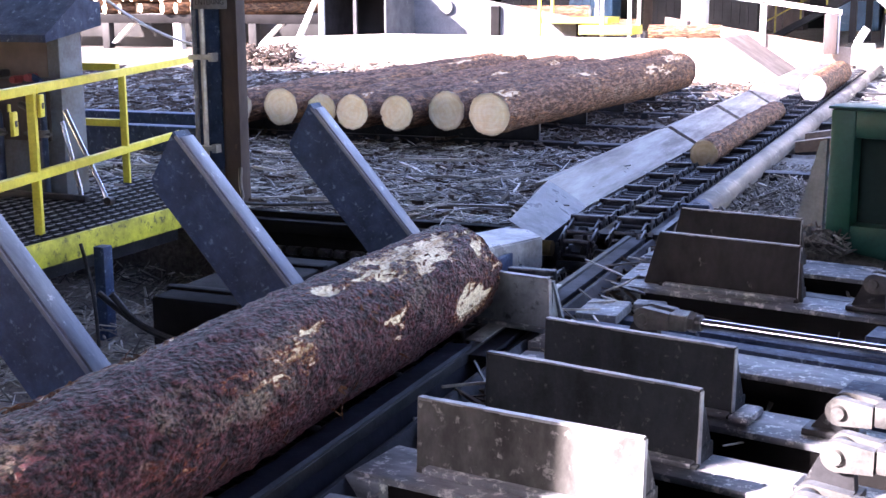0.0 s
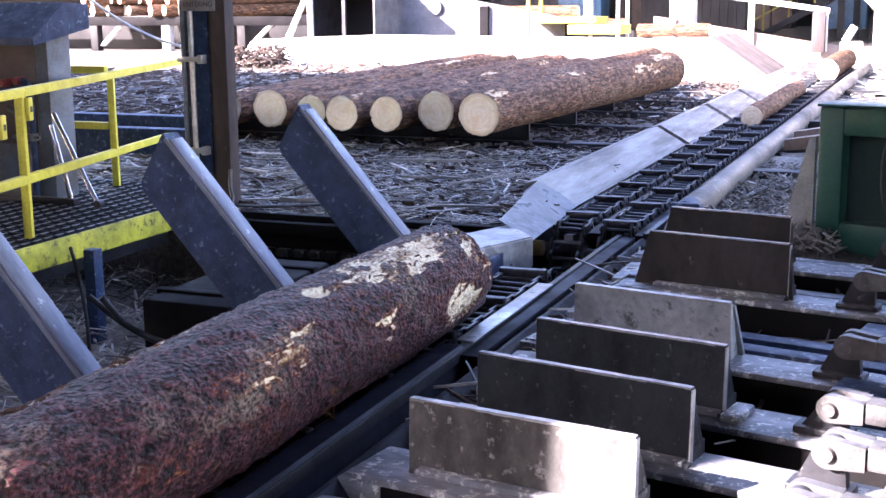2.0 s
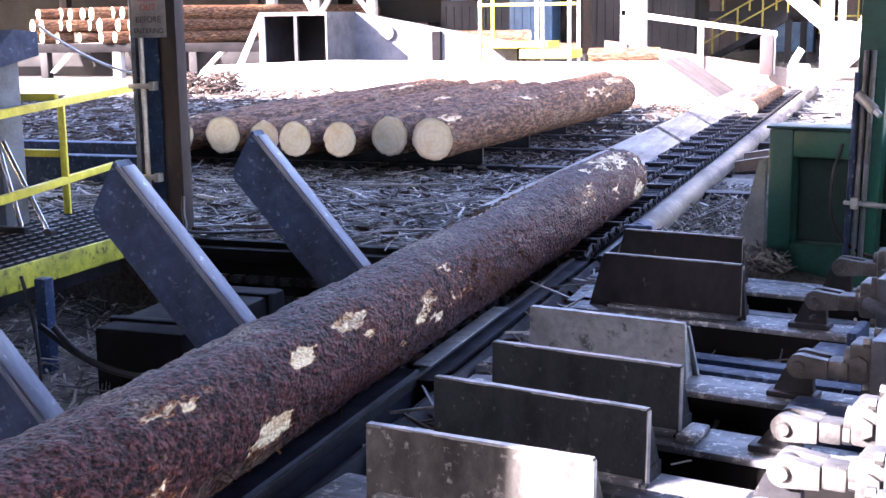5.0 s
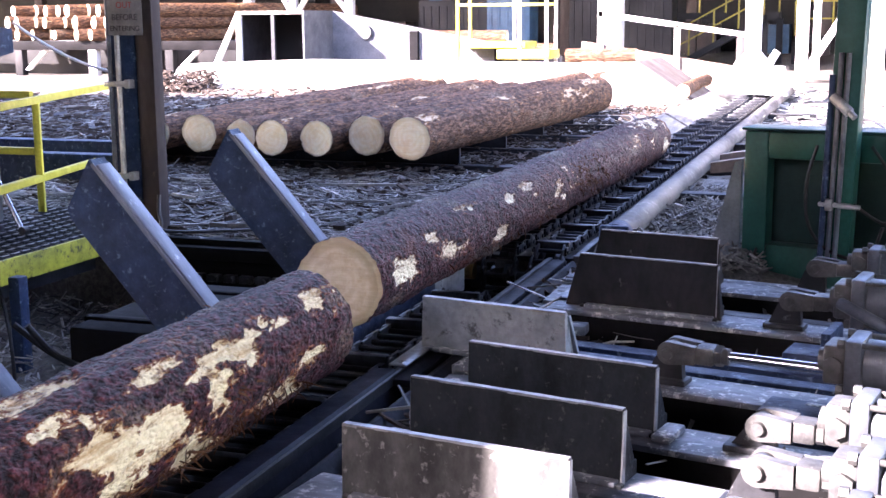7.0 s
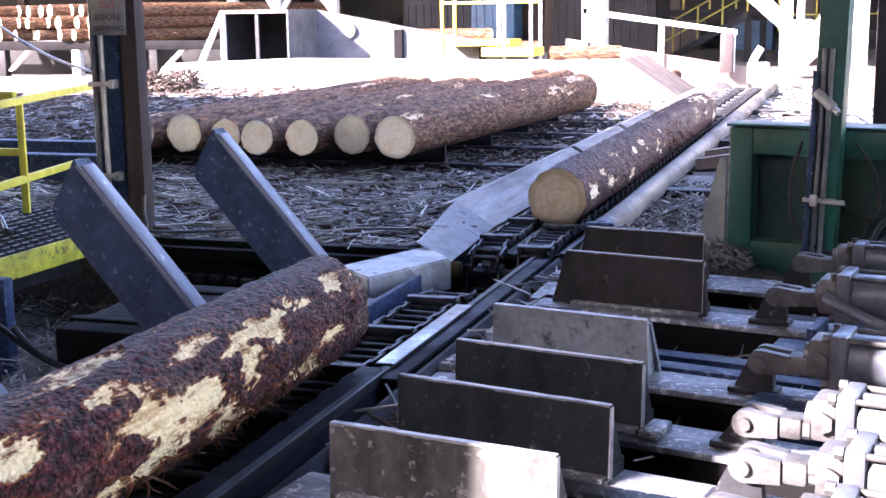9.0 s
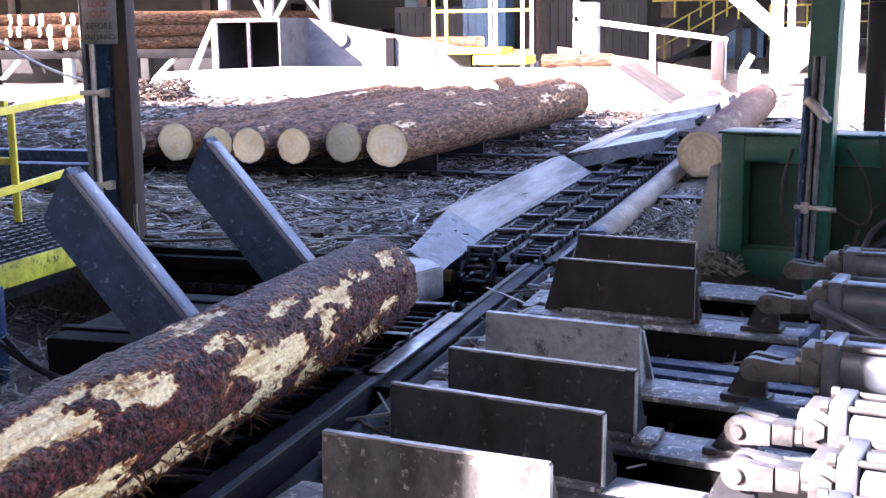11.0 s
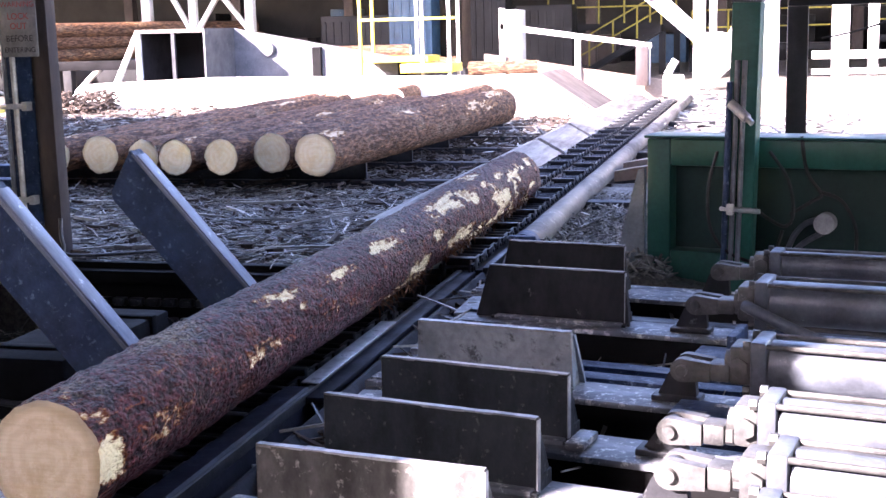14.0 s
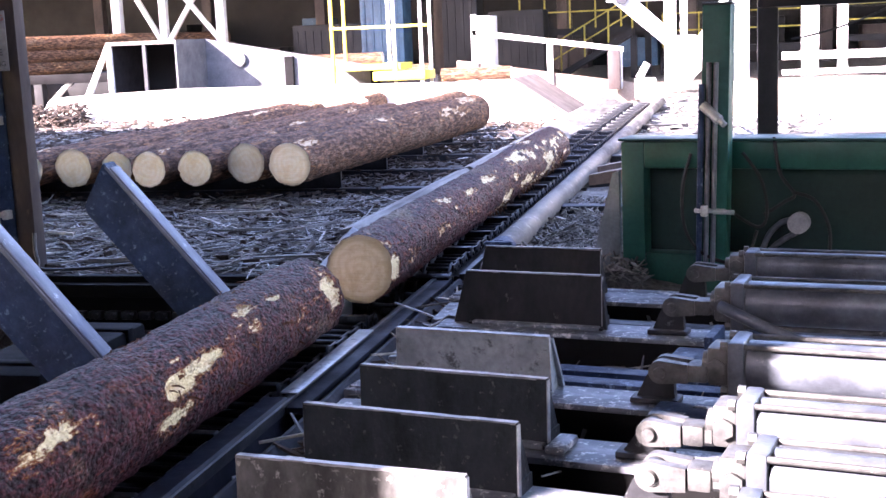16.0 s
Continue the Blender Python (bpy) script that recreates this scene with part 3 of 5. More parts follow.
def torn_strips(log, r, count, seed, spans):
    """Loose bark strips hanging from the torn places: (y from, y to, degrees from, degrees to)."""
    rnd = random.Random(seed)
    verts, faces = [], []
    for _ in range(count):
        ya, yb, da, db = rnd.choice(spans)
        a, y = radians(rnd.uniform(da, db)), rnd.uniform(ya, yb)
        out = Vector((math.cos(a), 0, math.sin(a)))
        along = Vector((rnd.gauss(0, 0.25), rnd.choice((-1, 1)), rnd.gauss(0, 0.25))) + Vector((0, 0, -0.25))
        ln, wd = rnd.uniform(0.02, 0.065) * rnd.choice((1, 1, 1.9)), rnd.uniform(0.0015, 0.006)
        p = Vector((out.x * r, y, out.z * r))
        side = along.cross(out).normalized() * wd
        k = len(verts)
        for f, lift, w in ((0, -0.012, 1.0), (0.5, 0.002 + rnd.uniform(0, 0.006), 1.0), (1, rnd.uniform(-0.012, 0.022), 0.4)):
            q = p + along * ln * f + out * lift - Vector((0, 0, 0.02 * f * f))
            for d, e in ((-1, 0), (1, 0), (1, 1), (-1, 1)):
                verts.append(q + side * d * w + out * 0.004 * e)
        for b in (0, 4):
            for i in range(4):
                faces.append((k + b + i, k + b + (i + 1) % 4, k + b + 4 + (i + 1) % 4, k + b + 4 + i))
        faces += [(k + 3, k + 2, k + 1, k), (k + 8, k + 9, k + 10, k + 11)]
    me = bpy.data.meshes.new("torn_fibre")
    me.from_pydata(verts, [], faces)
    me.materials.append(FRESH)
    ob = new("torn_fibre", me)
    ob.parent = log
    tagged(ob, "frayed strips of torn orange bark", kind="stuff")


torn_strips(log_a, 0.272, 480, 51, ((5.5, 8.0, 104, 122), (6.2, 7.4, 104, 118), (4.4, 8.6, 100, 124), (1, 9.3, -40, -10), (8, 9.4, 20, 70), (4.5, 5.8, -10, 50)))
torn_strips(log_b, 0.252, 300, 52, ((6.5, 8.3, -50, -25), (7.3, 8.0, -40, 10), (3.4, 4.5, -60, -30), (4.9, 6.1, -40, -15), (3.5, 8.4, -50, -20), (6, 8.4, 95, 120)))
torn_strips(log_c, 0.243, 110, 53, ((6.2, 8.4, -20, 30), (6.4, 8.4, 85, 115)))
log_s = make_log("thin brown pine log on the outfeed chain", pose(-2.45, 12.6, 0.15), 0.14, LEN_S, 4, BARK_BROWN, END_TAN, peel=0.12, n=36)
log_t = make_log("stubby red-brown log far along the outfeed chain", pose(-2.3, 20.6, 0.24), 0.22, LEN_T, 5, BARK_BROWN, END_PALE, peel=0.1, n=36)

# the heap on the infeed deck: near end x, y, radius, length, yaw
HEAP = [(-4.67, 12.5, 0.235, 8.2, -1.9), (-5.27, 12.75, 0.226, 10.6, 0.0), (-5.78, 12.55, 0.206, 8.0, 0.3), (-6.3, 12.5, 0.205, 8.8, 0.9),
        (-6.83, 12.78, 0.19, 9.4, 0.9), (-7.33, 12.7, 0.217, 9.0, 1.6), (-7.95, 12.75, 0.2, 9.2, 1.4)]
DECK_TOP = 0.26
for i, (x, y, r, ln, yaw) in enumerate(HEAP):
    make_log("brown barked pine log lying side by side on the deck", pose(x, y, DECK_TOP + r, 0, i * 67, yaw), r, ln, 10 + i, BARK_BROWN, END_PALE, "logs heaped on the infeed deck", peel=0.05 + 0.04 * (i % 3), n=56, step=0.06, r2=r * (1.28 if i == 0 else 1.15),
             spots=((0.25, 60 + 20 * i - i * 67, 0.3, 25, 0.7), (3 + i * 0.5, 80 - i * 67, 0.4, 20, 0.6), (6, 40 - i * 67, 0.8, 25, 0.6), (7.4, 70 - i * 67, 0.6, 30, 0.7), (8.6, 20 - i * 67, 0.7, 40, 0.5), (4.6, 60 - i * 67, 0.3, 20, 0.6)))


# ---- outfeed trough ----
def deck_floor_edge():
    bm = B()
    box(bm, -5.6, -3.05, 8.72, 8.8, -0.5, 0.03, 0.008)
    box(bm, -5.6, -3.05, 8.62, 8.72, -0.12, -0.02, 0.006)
    solo("pit_edge_beam", bm, NEAR_BLACK, "dark steel beam along the edge of the pit", "beam", kind="structure")


deck_floor_edge()


def side_plate(bm, y0, y1, x_top=-3.22, z_top=0.2, x_low=-2.87, z_low=0.0, th=0.02):
    prism(bm, [(x_top - 0.12, z_top - 0.03), (x_top, z_top), (x_low, z_low), (x_low - 0.02, z_low - 0.03), (x_top - 0.01, z_top - 0.03), (x_top - 0.12, z_top - 0.06)], "y", y0, y1)
    return bm


trough = thing("trough", "polished sloping steel side of the outfeed trough", "conveyor trough")
part("side_plate", side_plate(B(), 10.05, 14.62), STEEL_WORN, trough)
bm = B()
lead = [bm.verts.new(p) for p in ((-3.22, 10.05, 0.2), (-2.87, 10.05, 0.0), (-2.72, 8.35, 0.02), (-3.02, 8.5, 0.13), (-3.2, 9.3, 0.02), (-3.34, 10.05, 0.1))]
bm.faces.new((lead[0], lead[3], lead[2], lead[1])), bm.faces.new((lead[0], lead[5], lead[4], lead[3]))
bmesh.ops.solidify(bm, geom=bm.faces[:], thickness=0.02)
part("lead_in_plate", bm, STEEL_BRIGHT, trough, "bent lead-in plate, scuffed bright")
bm = B()
prism(bm, [(-3.32, 7.75), (-2.98, 7.42), (-2.66, 8.2), (-2.98, 8.6)], "z", -0.14, 0.085)
bmesh.ops.bevel(bm, geom=bm.edges[:], offset=0.012, segments=2, affect="EDGES")
part("landing_plate", bm, STEEL_BRIGHT, trough, "thick bright landing plate")
bm = B()
box(bm, -2.94, -2.88, 8.9, 30, -0.35, -0.06, 0.004)
part("inner_skirt", bm, STEEL_DARK, trough)
bm = B()
box(bm, -2.07, -2.02, 9.0, 30, -0.3, 0.0, 0.004)
part("inner_skirt", bm, STEEL_DARK, trough)
bm = B()
box(bm, -2.45, -2.395, 9.35, 30, -0.12, 0.0, 0.008)
part("centre_guide", bm, STEEL_DARK, trough, "narrow guide bar between the chains")
bm = B()
box(bm, -2.86, -2.08, 9.4, 30, -0.14, -0.1)
part("chain_bed", bm, STEEL_DARK, trough)
bm = B()
side_plate(bm, 25.3, 31)
part("side_plate", bm, STEEL_WORN, trough)


def make_flap(y0, y1):
    """A hinged side plate that runs on under the chain bed, in the space of its ridge line."""
    f = thing("kicker_flap", "hinged bright steel flap of the trough side", "kicker flap", pose(-3.22, y0, 0.2), "hinged kicker flaps")
    w = y1 - y0
    bm = B()
    side_plate(bm, 0.0, w, 0.0, 0.0, 0.35, -0.2)
    part("plate", bm, STEEL_WORN, f)
    c, n = Vector((0.868, -0.496)), Vector((-0.496, -0.868))
    def at(a, b):
        p = c * a + n * b
        return (p.x, p.y)
    bm = B()
    prism(bm, [at(0.36, 0.012), at(1.18, 0.012), at(1.18, 0.05), at(0.36, 0.05)], "y", 0.02, w * 0.45)
    part("throw_plate", bm, PLATE_GREY, f)
    for y in (0.0, w * 0.45 - 0.03):
        bm = B()
        prism(bm, [at(0.06, 0.052), at(1.17, 0.052), at(1.17, 0.16), at(0.1, 0.2)], "y", y, y + 0.03)
        part("rib", bm, PLATE_GREY, f)
    return f


FLAP_Y = [(14.8, 17.66), (17.9, 20.5), (20.72, 22.8), (23.02, 25.15)]
flaps = [make_flap(a, b) for a, b in FLAP_Y]

# round pipe along the other side, with struts
bm = B()
rod(bm, (-1.86, 9.5, 0.06), (-1.86, 30, 0.06), 0.105, 20)
pipe = solo("outfeed_pipe", bm, PIPE, "worn round steel pipe along the outfeed chain", "pipe")
bm = B()
rod(bm, (-1.86, 9.5, 0.06), (-1.86, 9.7, 0.06), 0.115, 20)
box(bm, -1.97, -1.74, 9.44, 9.5, -0.1, 0.17, 0.02)
part("end_cap", bm, STEEL_BLUE, pipe)
for k in range(3):
    bm = B()
    box(bm, -1.95, -1.93 + 0.18, 9.3 + 5 * k, 9.42 + 5 * k, -0.3, -0.02)
    part("saddle", bm, STEEL_DARK, pipe)
for y in (12.4, 14.9, 17.4, 20.2, 23.0):
    bm = B()
    box(bm, -1.78, -0.95, y - 0.09, y + 0.09, -0.1, 0.03, 0.01)
    box(bm, -1.78, -0.95, y - 0.11, y + 0.11, 0.03, 0.045, 0.004)
    solo("cross_strut", bm, STEEL_DARK, "steel strut bracing the outfeed pipe", "strut", "struts along the pipe")

# ---- drive chains ----
PITCH = 0.27


def link_mesh(width, flight):
    bm = B()
    for s in (-1, 1):
        x = s * width / 2
        box(bm, x - 0.009, x + 0.009, -0.03, PITCH * 0.62, -0.045, 0.018, 0.004)
        box(bm, x - s * 0.02 - 0.009, x - s * 0.02 + 0.009, PITCH * 0.5, PITCH + 0.03, -0.045, 0.018, 0.004)
    for y in (0, PITCH / 2):
        rod(bm, (-width / 2 - 0.02, y, -0.014), (width / 2 + 0.02, y, -0.018), 0.017, 10)
    if flight:
        box(bm, -width / 2 - 0.01, width / 2 + 0.01, 0.035, 0.1, -0.03, 0.05, 0.008)
    return mesh_of("link", bm, CHAIN, 30)


def loop_pose(s, y0, y1, ztop, r):
    """Pose at length s along a closed chain: top run forwards, round the far wheel, back below, round the near wheel."""
    run = y1 - y0
    arc = math.pi * r
    total = 2 * run + 2 * arc
    laps, s = divmod(s, total)
    if s < run:
        y, z, a = y0 + s, ztop, 0.0
    elif s < run + arc:
        a = -(s - run) / r
        y, z = y1 + r * math.sin(-a), ztop - r + r * math.cos(a)
        a = math.degrees(a)
    elif s < 2 * run + arc:
        y, z, a = y1 - (s - run - arc), ztop - 2 * r, -180.0
    else:
        b = (s - 2 * run - arc) / r
        y, z, a = y0 - r * math.sin(b), ztop - r - r * math.cos(b), -180 - math.degrees(b)
    return y, z, a


def link_pose(s, x, *loop):
    """A link stands on its pin and points to the next pin."""
    y, z, a = loop_pose(s, *loop)
    y2, z2, _ = loop_pose(s + PITCH, *loop)
    b = math.degrees(math.atan2(z2 - z, y2 - y))
    return pose(x, y, z, b + 360 * round((a - b) / 360), 0, 0)


def loop_length(y0, y1, r):
    return 2 * (y1 - y0) + 2 * math.pi * r


UPPER = (9.0, 29.6, 0.045, 0.25)
LOWER = (-1.5, 7.7, -0.045, 0.2)
chain_links = []


def make_chain(label, x, width, loop, phase):
    chain = thing("conveyor_chain", label, "chain", None, "log conveyor chains")
    plain, flight = link_mesh(width, False), link_mesh(width, True)
    n = round(loop_length(loop[0], loop[1], loop[3]) / PITCH)
    for i in range(n):
        ob = new("link", flight if i % 3 == 0 else plain)
        ob.parent = chain
        s = phase + i * loop_length(loop[0], loop[1], loop[3]) / n
        ob.matrix_basis = link_pose(s, x, *loop)
        chain_links.append((ob, s, x, loop))
    return chain


make_chain("greasy black ladder chain with raised flights on the outfeed", -2.6, 0.24, UPPER, 0.05)
make_chain("greasy black ladder chain with raised flights on the outfeed", -2.24, 0.24, UPPER, 0.62)
make_chain("greasy black ladder chain of the infeed conveyor", -2.52, 0.3, LOWER, 0.1)


def make_sprocket(x, y, z, r, label):
    bm = B()
    n = 10
    pts = []
    for k in range(n * 2):
        a = k * math.pi / n
        rr = r + (0.02 if k % 2 else -0.02)
        pts.append((y + rr * math.cos(a), z + rr * math.sin(a)))
    prism(bm, pts, "x", x - 0.035, x + 0.035)
    s = solo("sprocket", bm, CHAIN, label, "sprocket", "chain sprockets")
    bm = B()
    rod(bm, (x - 0.1, y, z), (x + 0.1, y, z), r * 0.45, 18)
    part("hub", bm, CHAIN, s)


for x in (-2.6, -2.24):
    make_sprocket(x, 9.0, -0.2, 0.2, "toothed sprocket turning the outfeed chain")
make_sprocket(-2.52, 7.7, -0.245, 0.15, "toothed sprocket turning the infeed chain")
bm = B()
rod(bm, (-2.98, 9.0, -0.2), (-2.02, 9.0, -0.2), 0.055, 18)
rod(bm, (-2.86, 9.0, -0.2), (-2.74, 9.0, -0.2), 0.085, 18)
shaft = solo("drive_shaft", bm, STEEL_DARK, "dark steel shaft carrying the chain sprockets", "shaft")
bm = B()
rod(bm, (-2.92, 8.8, -0.12), (-2.78, 8.8, -0.12), 0.06, 18)
part("grease_cap", bm, BRASS, shaft, "greasy brass cap")

# ---- infeed conveyor bed ----
bed = thing("infeed_bed", "dark steel bed of the infeed chain conveyor", "conveyor bed")
for name, dims, material in (
        ("chain_bed", (-2.78, -2.26, -6, 7.6, -0.18, -0.14), NEAR_BLACK),
        ("side_rail", (-2.24, -2.2, -6, 8.9, -0.3, 0.0), BLACK),
        ("wear_strip", (-2.29, -2.19, 5.78, 7.15, 0.002, 0.012), STEEL_BRIGHT),
        ("wear_strip", (-2.2, -2.1, 5.6, 8.9, -0.05, -0.012), SKIRT),
                ("side_rail", (-2.82, -2.78, -6, 8.2, -0.3, 0.02), STEEL_BLUE)):
    bm = B()
    box(bm, *dims, 0.006)
    part(name, bm, material, bed)
bm = B()
prism(bm, [(-2.06, -0.02), (-2.04, -0.02), (-1.9, -0.2), (-1.94, -0.22)], "y", -6, 8.9)
part("sloping_skirt", bm, SKIRT, bed)
bm = B()
prism(bm, [(-2.35, -0.01), (-2.34, 0.008), (-2.23, 0.012), (-2.215, 0.0), (-2.18, -0.12), (-2.35, -0.1)], "y", -6, 5.7)
part("chain_guard", bm, SKIRT, bed, "smooth blue-black guard plate beside the chain")
bm = B()
prism(bm, [(-3.0, -0.02), (-2.82, -0.02), (-2.82, -0.05), (-3.0, -0.05)], "y", -6, 7.3)
part("ledge", bm, STEEL_WORN, bed, "bright scuffed ledge")
for y in (1.0, 3.4, 5.9, 8.0):
    bm = B()
    box(bm, -3.0, -2.1, y - 0.08, y + 0.08, -0.6, -0.3, 0.008)
    part("cross_beam", bm, STEEL_DARK, bed)


# ---- leaning stop arms ----
def make_arm(y, foot=(-2.86, -0.02), lean=41.0, length=1.46, width=0.31, thick=0.14):
    """A boxed steel arm leaning away from the conveyor, its broad face across the chain."""
    arm = thing("stop_arm", "leaning blue-black boxed steel log stop arm", "log stop arm", pose(foot[0], y, foot[1], 0, -lean, 0), "leaning stop arms")
    bm = B()
    prism(bm, [(-width, -0.35), (0, -0.35), (0, length), (-width + 0.025, length - 0.1), (-width, length - 0.15)], "y", 0, thick)
    bmesh.ops.bevel(bm, geom=bm.edges[:], offset=0.006, segments=2, affect="EDGES")
    beam = part("box_beam", bm, STEEL_BLUE, arm)
    bm = B()
    box(bm, -0.016, 0.004, -0.003, 0.006, -0.3, length - 0.03, 0.002)
    part("worn_corner", bm, STEEL_LIT_WORN, beam, "corner rubbed to bare metal")
    # strip paints the side face paler as if lit, scrapes included
    bm = B()
    box(bm, -0.004, 0.012, 0.012, thick - 0.012, -0.3, length - 0.05, 0.004)
    part("wear_strip", bm, STEEL_LIT_WORN, arm, "strip in the paler tone of the lit side face, with scrapes")
    bm = B()
    box(bm, -width + 0.03, -0.03, -0.012, 0.0, -0.3, 0.25, 0.003)
    part("doubler_plate", bm, STEEL_BLUE, arm)
    return arm


make_arm(6.97)
make_arm(5.46, (-2.86, -0.02), 41.0, 1.43, 0.31)
make_arm(3.92, (-2.92, -0.04), 41.0, 1.45, 0.33)

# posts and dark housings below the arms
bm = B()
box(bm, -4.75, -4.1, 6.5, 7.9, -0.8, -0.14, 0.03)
housing = solo("arm_housing", bm, NEAR_BLACK, "black steel drive housing below the stop arms", "machine housing")
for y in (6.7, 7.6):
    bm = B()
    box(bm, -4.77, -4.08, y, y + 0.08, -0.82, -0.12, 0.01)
    part("flange", bm, NEAR_BLACK, housing)
bm = B()
for k in range(2):
    tube(bm, [(-5.0 + 0.1 * k, 6.3, -0.1), (-4.75, 6.4, -0.32), (-4.4, 6.45, -0.42), (-4.0, 6.5, -0.4 + 0.05 * k)], 0.022)
solo("hydraulic_hose", bm, RUBBER, "black hydraulic hose hanging in the pit", "hose")
bm = B()
box(bm, -4.0, -3.9, 3.9, 4.05, -0.8, 0.35, 0.01)
solo("pit_post", bm, STEEL_BLUE, "short dark steel post standing in the pit", "post")
bm = B()
box(bm, -5.5, -5.41, 6.9, 7.0, -0.9, 0.05, 0.01)
solo("pit_post", bm, STEEL_BLUE, "short dark steel post under the walkway", "post")
for z in (-0.25, -0.4):
    bm = B()
    for i in range(15):
        box(bm, -5.2 + i * 0.14, -5.09 + i * 0.14, 8.55, 8.61, z - 0.03, z + 0.03, 0.008)
        rod(bm, (-5.12 + i * 0.14, 8.53, z), (-5.12 + i * 0.14, 8.63, z), 0.02, 8)
    solo("transfer_chain", bm, CHAIN, "dark roller chain running across the pit", "chain")


# ---- kicker plates, slides and cylinders ----
def make_slide(m, reach, length=2.3, z=0.0, w=0.3, pad=False):
    """A slide beam in the space of its kicker: x runs along the stroke, 0 at the plate's end."""
    s = thing("kicker_slide", "scuffed steel slide beam running under a kicker plate", "slide beam", m, "kicker slide beams")
    bm = B()
    box(bm, -reach, length, -w / 2, w / 2, z - 0.03, z, 0.006)
    part("top_flange", bm, STEEL_SLIDE, s)
    # web coloured near-black to carry the shade below the flange
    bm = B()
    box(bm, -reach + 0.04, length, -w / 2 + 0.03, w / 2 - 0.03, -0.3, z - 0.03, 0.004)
    part("web", bm, NEAR_BLACK, s)
    bm = B()
    box(bm, -reach - 0.02, -reach + 0.14, -w / 2 - 0.03, w / 2 + 0.05, z - 0.1, z - 0.012, 0.012)
    part("end_pad", bm, STEEL_SLIDE, s)
    if pad:
        bm = B()
        box(bm, 0.015, 0.1, -0.1, 0.1, z, z + 0.035, 0.01)
        part("stop_pad", bm, STEEL_SLIDE, s, "scuffed stop pad")
    return s


def make_kicker(m, length, h, material, slope, cx, pin_z, rod_len, tent=False, low=0.0, label=""):
    """An upright pusher plate on a sliding base, with gussets and a bracket for its cylinder fork. x: -length to 0."""
    k = thing("kicker_plate", label, "kicker plate", m, "kicker plates")
    rake = 4 if tent else -2
    bm = B()
    prism(bm, [(-length - slope, low), (slope * 0.3, low), (0.0, h), (-length, h)], "y", -0.014, 0.014, pose(0, 0, 0, rake))
    bmesh.ops.bevel(bm, geom=bm.edges[:], offset=0.003, segments=1, affect="EDGES")
    part("face_plate", bm, material, k)
    rnd = random.Random(int(h * 1000 + length * 500))
    bm = B()
    x = -length + 0.006
    while x < -0.02:
        step = min(rnd.uniform(0.03, 0.12), -0.004 - x)
        drop = rnd.uniform(0.0, 0.0012)
        box(bm, x, x + step, -0.0165 + drop, 0.0165 - drop, h - rnd.uniform(0.004, 0.011), h + 0.0015 - drop, 0.0, pose(0, 0, 0, rake))
        x += step
    part("worn_edge", bm, EDGE_BARE, k, "bare worn top edge")
    bm = B()
    box(bm, -0.003, 0.0025, -0.0155, 0.0155, low + 0.02, h - 0.01, 0.0, pose(0, 0, 0, rake))
    part("worn_edge", bm, EDGE_BARE, k, "bare worn side edge")
    bm = B()
    if tent:
        prism(bm, [(-length - slope, low), (slope, low), (0, h - 0.012), (-length, h - 0.012)], "y", -0.01, 0.01, pose(0, 0.13, 0, 20) @ pose(0, 0.0, 0))
    else:
        prism(bm, [(-length, 0.0), (0, 0.0), (0, 0.06), (-length, 0.06)], "y", 0.015, 0.14)
    part("back_plate", bm, material, k)
    for gx in (-0.02, -length / 2, -length + 0.02):
        bm = B()
        prism(bm, [(0.018, 0.0), (0.15, 0.0), (0.15, 0.03), (0.05, h * 0.8), (0.04, h * 0.8)], "x", gx - 0.012, gx + 0.012)
        part("gusset", bm, material, k)
    bm = B()
    box(bm, -length + 0.02, 0.014, -0.05, -0.018, 0.001, 0.016, 0.004)
    part("weld_strip", bm, material, k, "rough weld strip along the foot")
    bm = B()
    box(bm, -length + 0.05, -0.01, -0.06, 0.06, 0.001, 0.024, 0.006)
    part("base_bar", bm, STEEL_SLIDE, k)
    # bracket: an upright web with a rounded head on a stepped foot
    bm = B()
    head = [(cx + 0.048 * math.cos(radians(a)), pin_z + 0.048 * math.sin(radians(a))) for a in range(0, 181, 20)]
    prism(bm, [(cx - 0.13, 0.02), (cx + 0.06, 0.02)] + head + [(cx - 0.075, pin_z - 0.03)], "y", -0.024, 0.024)
    box(bm, cx - 0.15, cx + 0.08, -0.06, 0.06, 0.001, 0.03, 0.006)
    part("bracket", bm, STEEL_DARK, k)
    # fork: two rounded cheeks, the solid neck and a collar
    bm = B()
    for s in (-1, 1):
        cheek = [(cx + 0.056 * math.cos(radians(a)), pin_z + 0.056 * math.sin(radians(a))) for a in range(90, 271, 20)]
        prism(bm, cheek + [(cx + 0.13, pin_z - 0.043), (cx + 0.13, pin_z + 0.043)], "y", s * 0.05 - 0.022, s * 0.05 + 0.022)
    box(bm, cx + 0.12, cx + 0.22, -0.06, 0.06, pin_z - 0.043, pin_z + 0.043, 0.014)
    fork = part("fork", bm, CLEVIS, k)
    bm = B()
    rod(bm, (cx + 0.215, 0, pin_z), (cx + 0.25, 0, pin_z), 0.052, 6)
    rod(bm, (cx + 0.245, 0, pin_z), (cx + 0.28, 0, pin_z), 0.04, 18)
    part("lock_nut", bm, CLEVIS, fork)
    bm = B()
    rod(bm, (cx, -0.085, pin_z), (cx, 0.085, pin_z), 0.026, 14)
    bmesh.ops.create_cone(bm, cap_ends=True, segments=12, radius1=0.03, radius2=0.026, depth=0.02, matrix=pose(cx, -0.083, pin_z, 90))
    part("pin", bm, CLEVIS, fork)
    bm = B()
